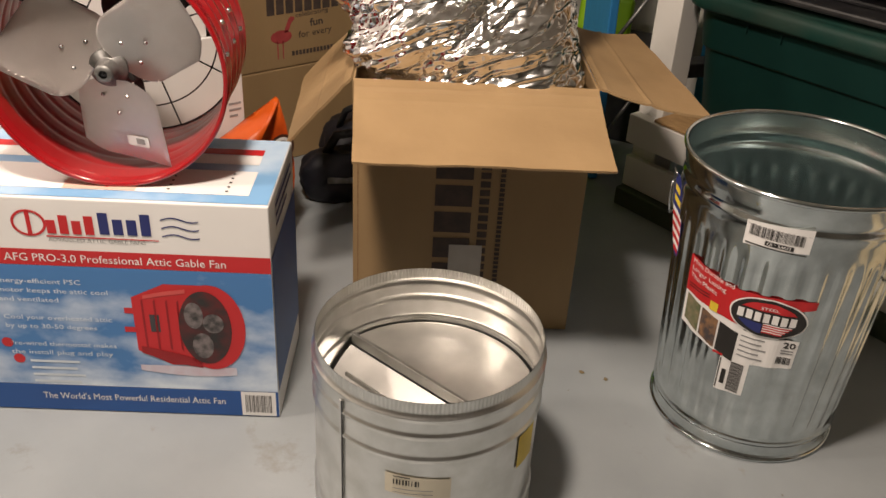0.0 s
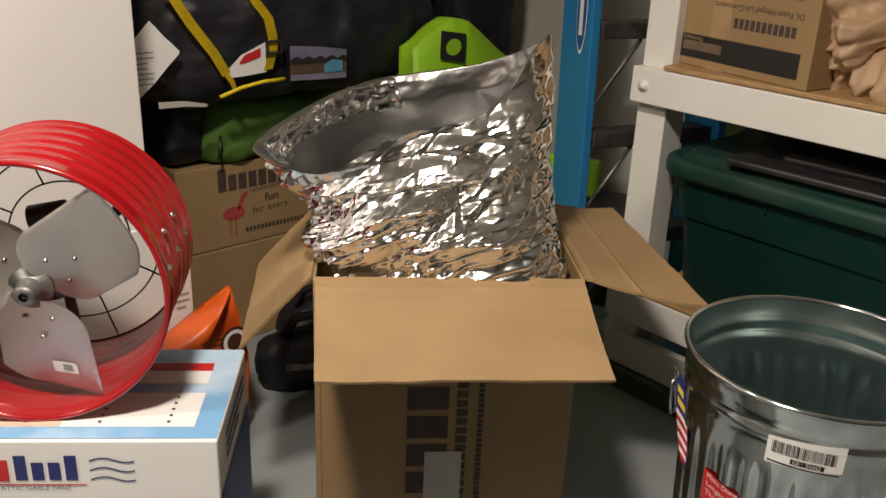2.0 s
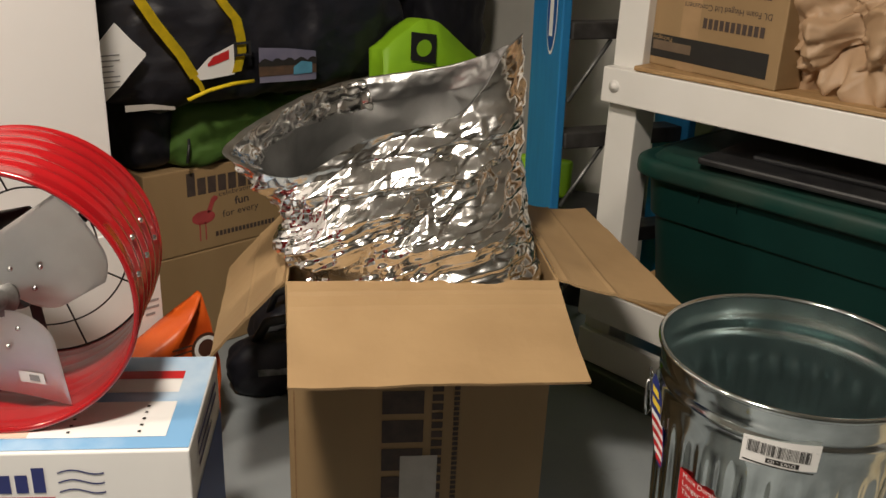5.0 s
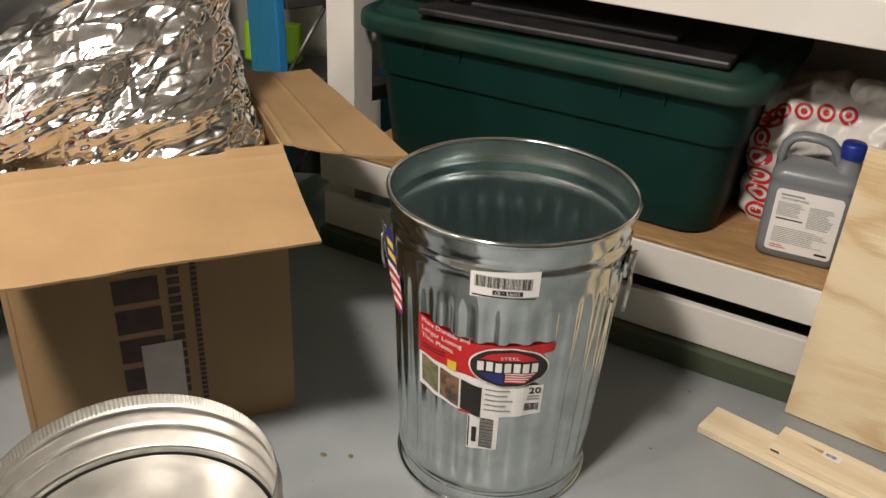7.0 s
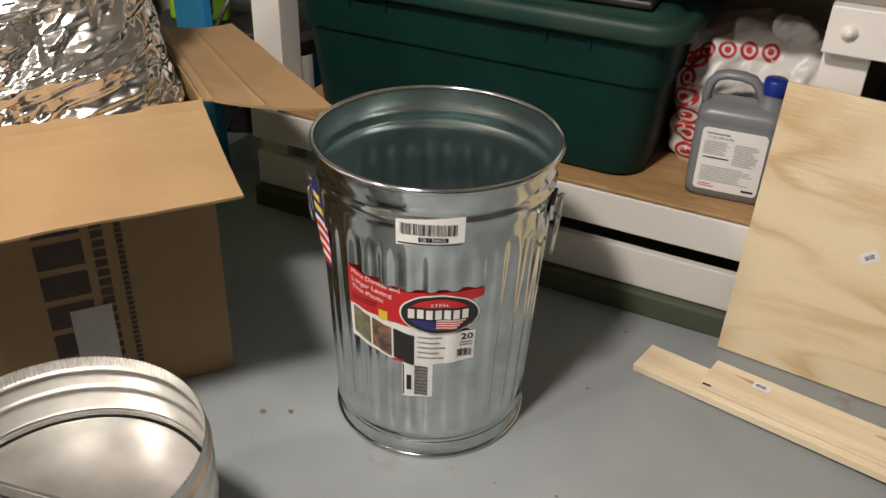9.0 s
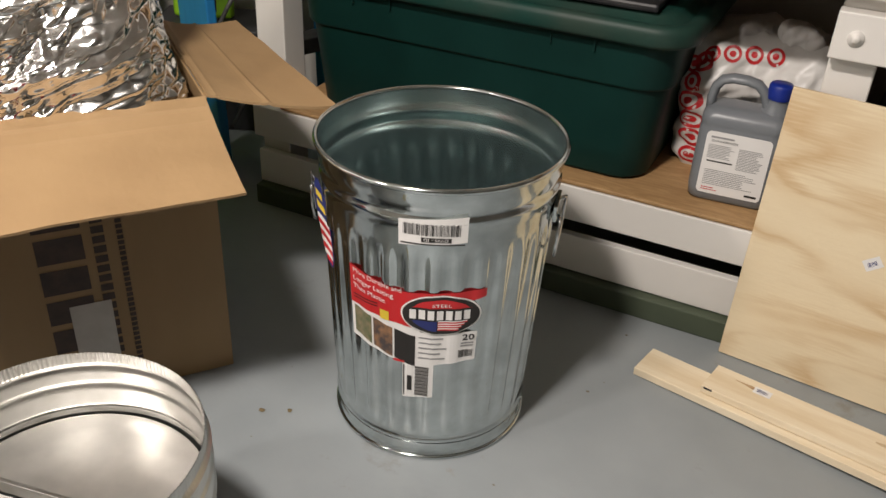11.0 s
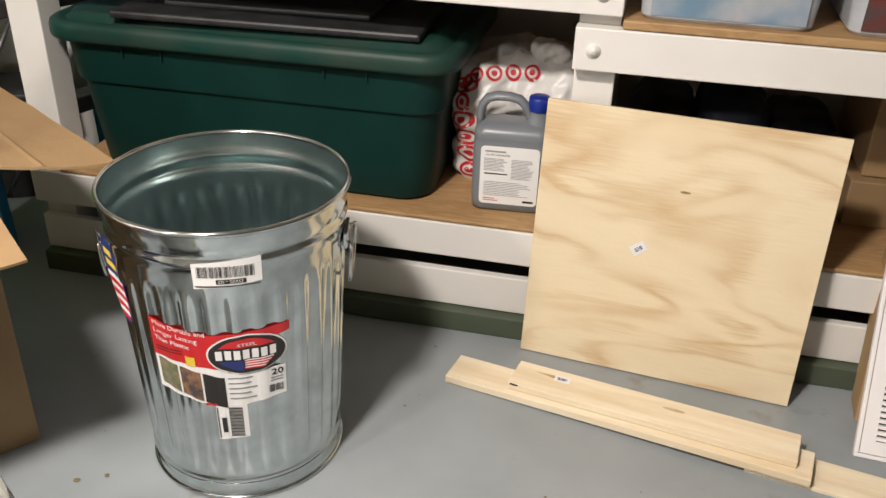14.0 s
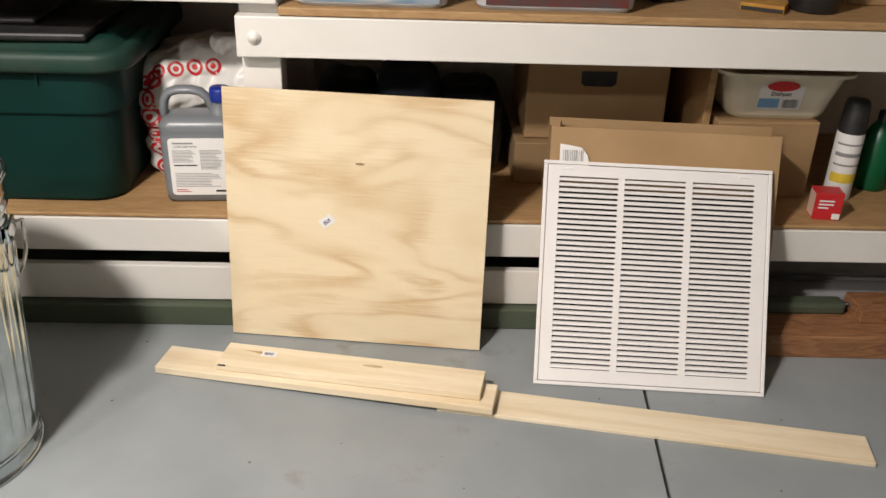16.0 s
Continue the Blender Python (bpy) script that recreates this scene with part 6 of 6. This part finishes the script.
part("photo_sand", patch(pf3, [(-0.06, 0.076, 0.108), (0.12, 0.071, 0.100)]), material("beach photo sand", (0.12, 0.07, 0.045), 0.4, second=(0.07, 0.045, 0.03), scale=30), photo)
part("photo_trees", patch(pf4, [(-0.06 + 0.01 * k, 0.102 - 0.0004 * k, 0.112 + 0.010 * abs(math.sin(k * 2.3)) - 0.0004 * k) for k in range(19)]), PRINT_BLACK, photo)
part("photo_tent", patch(lambda a, b: Vector((0.1952, a, b)), [(0.045, 0.072, 0.092), (0.07, 0.072, 0.106), (0.105, 0.072, 0.100)]), material("photo blue", (0.10, 0.33, 0.48), 0.4, scale=30), photo)
more = thing("black_bag", pose(-2.16, -0.45, 1.035), "soft black bag piled on another bag", "bag")
part("sack", crease(rumple(blob(0.17, 0.55, 0.16, 6, 3.4), 0.014, 6, 22.0), ((0.020, 8), (0.010, 18), (0.004, 40))), BLACK_CLOTH, more, smooth=True)
hang = thing("black_garment_bag", pose(-2.22, 0.33, 0.0), "black garment bag standing behind other bags", "bag")
part("sack", rumple(blob(0.10, 0.15, 0.66, 5, 3.5), 0.022, 8, 31.0), BLACK_CLOTH, hang, smooth=True)
for k in range(4):
    stick = thing("wood_stick", pose(-2.20 - 0.02 * k, -0.18 + 0.06 * k, 0.502, 4, -3, 0), "slim brown wooden stick leaning among bags", "stick", "wooden sticks")
    part("shaft", sweep([(0, 0, 0), (0, 0, 1.0)], 0.010, 8), LUMBER, stick, smooth=True)

lime = thing("lime_swim_bag", pose(-1.93, 0.015, 0.0, 0, 0, 0), "lime green swim gear bag with a black square", "bag")
lb = bmesh.new()
prof = [(-0.19, 0.0), (0.24, 0.0), (0.26, 0.76), (0.02, 0.920), (-0.05, 0.930), (-0.19, 0.855), (-0.17, 0.60)]
front = [lb.verts.new((0.03, y, z)) for y, z in prof]
back = [lb.verts.new((-0.03, y, z)) for y, z in prof]
lb.faces.new(front)
lb.faces.new(back[::-1])
for k in range(len(prof)):
    j = (k + 1) % len(prof)
    lb.faces.new((front[k], back[k], back[j], front[j]))
bmesh.ops.triangulate(lb, faces=lb.faces[:])
bmesh.ops.subdivide_edges(lb, edges=lb.edges[:], cuts=5, use_grid_fill=True)
bmesh.ops.recalc_face_normals(lb, faces=lb.faces[:])
part("pouch", rumple(lb, 0.006, 9, 3.0), LIME, lime, smooth=True)
lf = lambda a, b: Vector((0.045, a, b))
part("black_square", patch(lf, [(-0.10, 0.825, 0.905), (0.0, 0.805, 0.89)]), PRINT_BLACK, lime)
part("mark", patch(lambda a, b: Vector((0.047, a, b)), oval(-0.05, 0.855, 0.030, 0.024)), LIME, lime, "plain mark on the square")
part("name_bar", glyph_blocks(lf, -0.10, 0.045, 0.774, 0.795, 9), PRINT_BLACK, lime, "dark blocks in place of the maker's name")

ladder = thing("step_ladder", pose(-1.515, 0.11, 0, 0, -2.5, -22), "blue fibreglass step ladder with grey aluminium steps", "ladder")
for x0, y0 in ((-0.035, 0.0), (0.0, 0.42)):
    part("rail", box(x0 - 0.068, x0 + 0.102, y0, y0 + 0.028, 0, 1.9, 0.004), LADDER_BLUE, ladder, "blue fibreglass side rail")
for z in (0.32, 0.62, 0.92, 1.22, 1.52):
    part("step", box(-0.01, 0.075, 0.029, 0.419, z, z + 0.045, 0.004), DARK_STEP, ladder, "grey aluminium step")
    part("brace", sweep([(0.06, 0.035, z - 0.17), (0.06, 0.16, z - 0.002)], 0.006, 8), GREY_STEP, ladder, "diagonal brace", True)
rl = on_plane((-0.035, 0.0, 0), (1, 0, 0), (0, 0, 1), 0.001)
part("name_oval", patch(rl, oval(0.046, 0.995, 0.028, 0.12)), PRINT_WHITE, ladder, "oval maker's sticker with its name left plain")
part("name_field", patch(on_plane((-0.035, 0.0, 0), (1, 0, 0), (0, 0, 1), 0.002), oval(0.046, 0.995, 0.025, 0.11)), PRINT_BLUE, ladder)
part("name_bar", patch(on_plane((-0.035, 0.0, 0), (1, 0, 0), (0, 0, 1), 0.003), rect(0.036, 0.056, 0.925, 1.065)), PRINT_WHITE, ladder)
float_ = thing("lime_float", pose(-1.72, 0.45, 0.342, -8, 0, 25), "lime green foam float on an added black box", "float")
part("board", box(-0.16, 0.03, 0, 0.04, 0, 0.13, 0.015, 3), LIME, float_)
part("stripe", box(-0.05, -0.02, -0.001, 0.0, 0.02, 0.11), PRINT_BLACK, float_)
# added black box: keeps the corner below the flap dark and carries the float
crate = thing("dark_filler_box", pose(-1.72, 0.45, 0, 0, 0, 25), "plain black box added under a float to fill the dark corner", "crate")
part("body", box(-0.20, 0.20, -0.09, 0.12, 0, 0.32, 0.012, 3), BLACK, crate)
part("lid", box(-0.21, 0.21, -0.10, 0.13, 0.321, 0.340, 0.006), DARK_GREY, crate)

# ---- crumbs on the floor ----
crumbs = bmesh.new()
rnd = random.Random(5)
spots = [(-0.717, -0.639), (-0.766, -0.665), (-0.28, -0.62), (0.12, -0.48), (0.30, -0.42), (-0.2, -0.05), (0.55, -0.55)] + [(rnd.uniform(-0.8, 1.3), rnd.uniform(-1.2, -0.2)) for _ in range(26)]
for k, (x, y) in enumerate(spots):
    r = 0.006 if k < 2 else rnd.uniform(0.001, 0.003)
    for v in bmesh.ops.create_icosphere(crumbs, subdivisions=1, radius=r)["verts"]:
        v.co = Vector((x + v.co.x * rnd.uniform(0.7, 1.6), y + v.co.y, 0.0005 + abs(v.co.z) * 0.5))
tagged(link("floor_crumbs", crumbs, DIRT, None), "small brown crumbs and grit on the floor", "crumbs", "", "stuff")
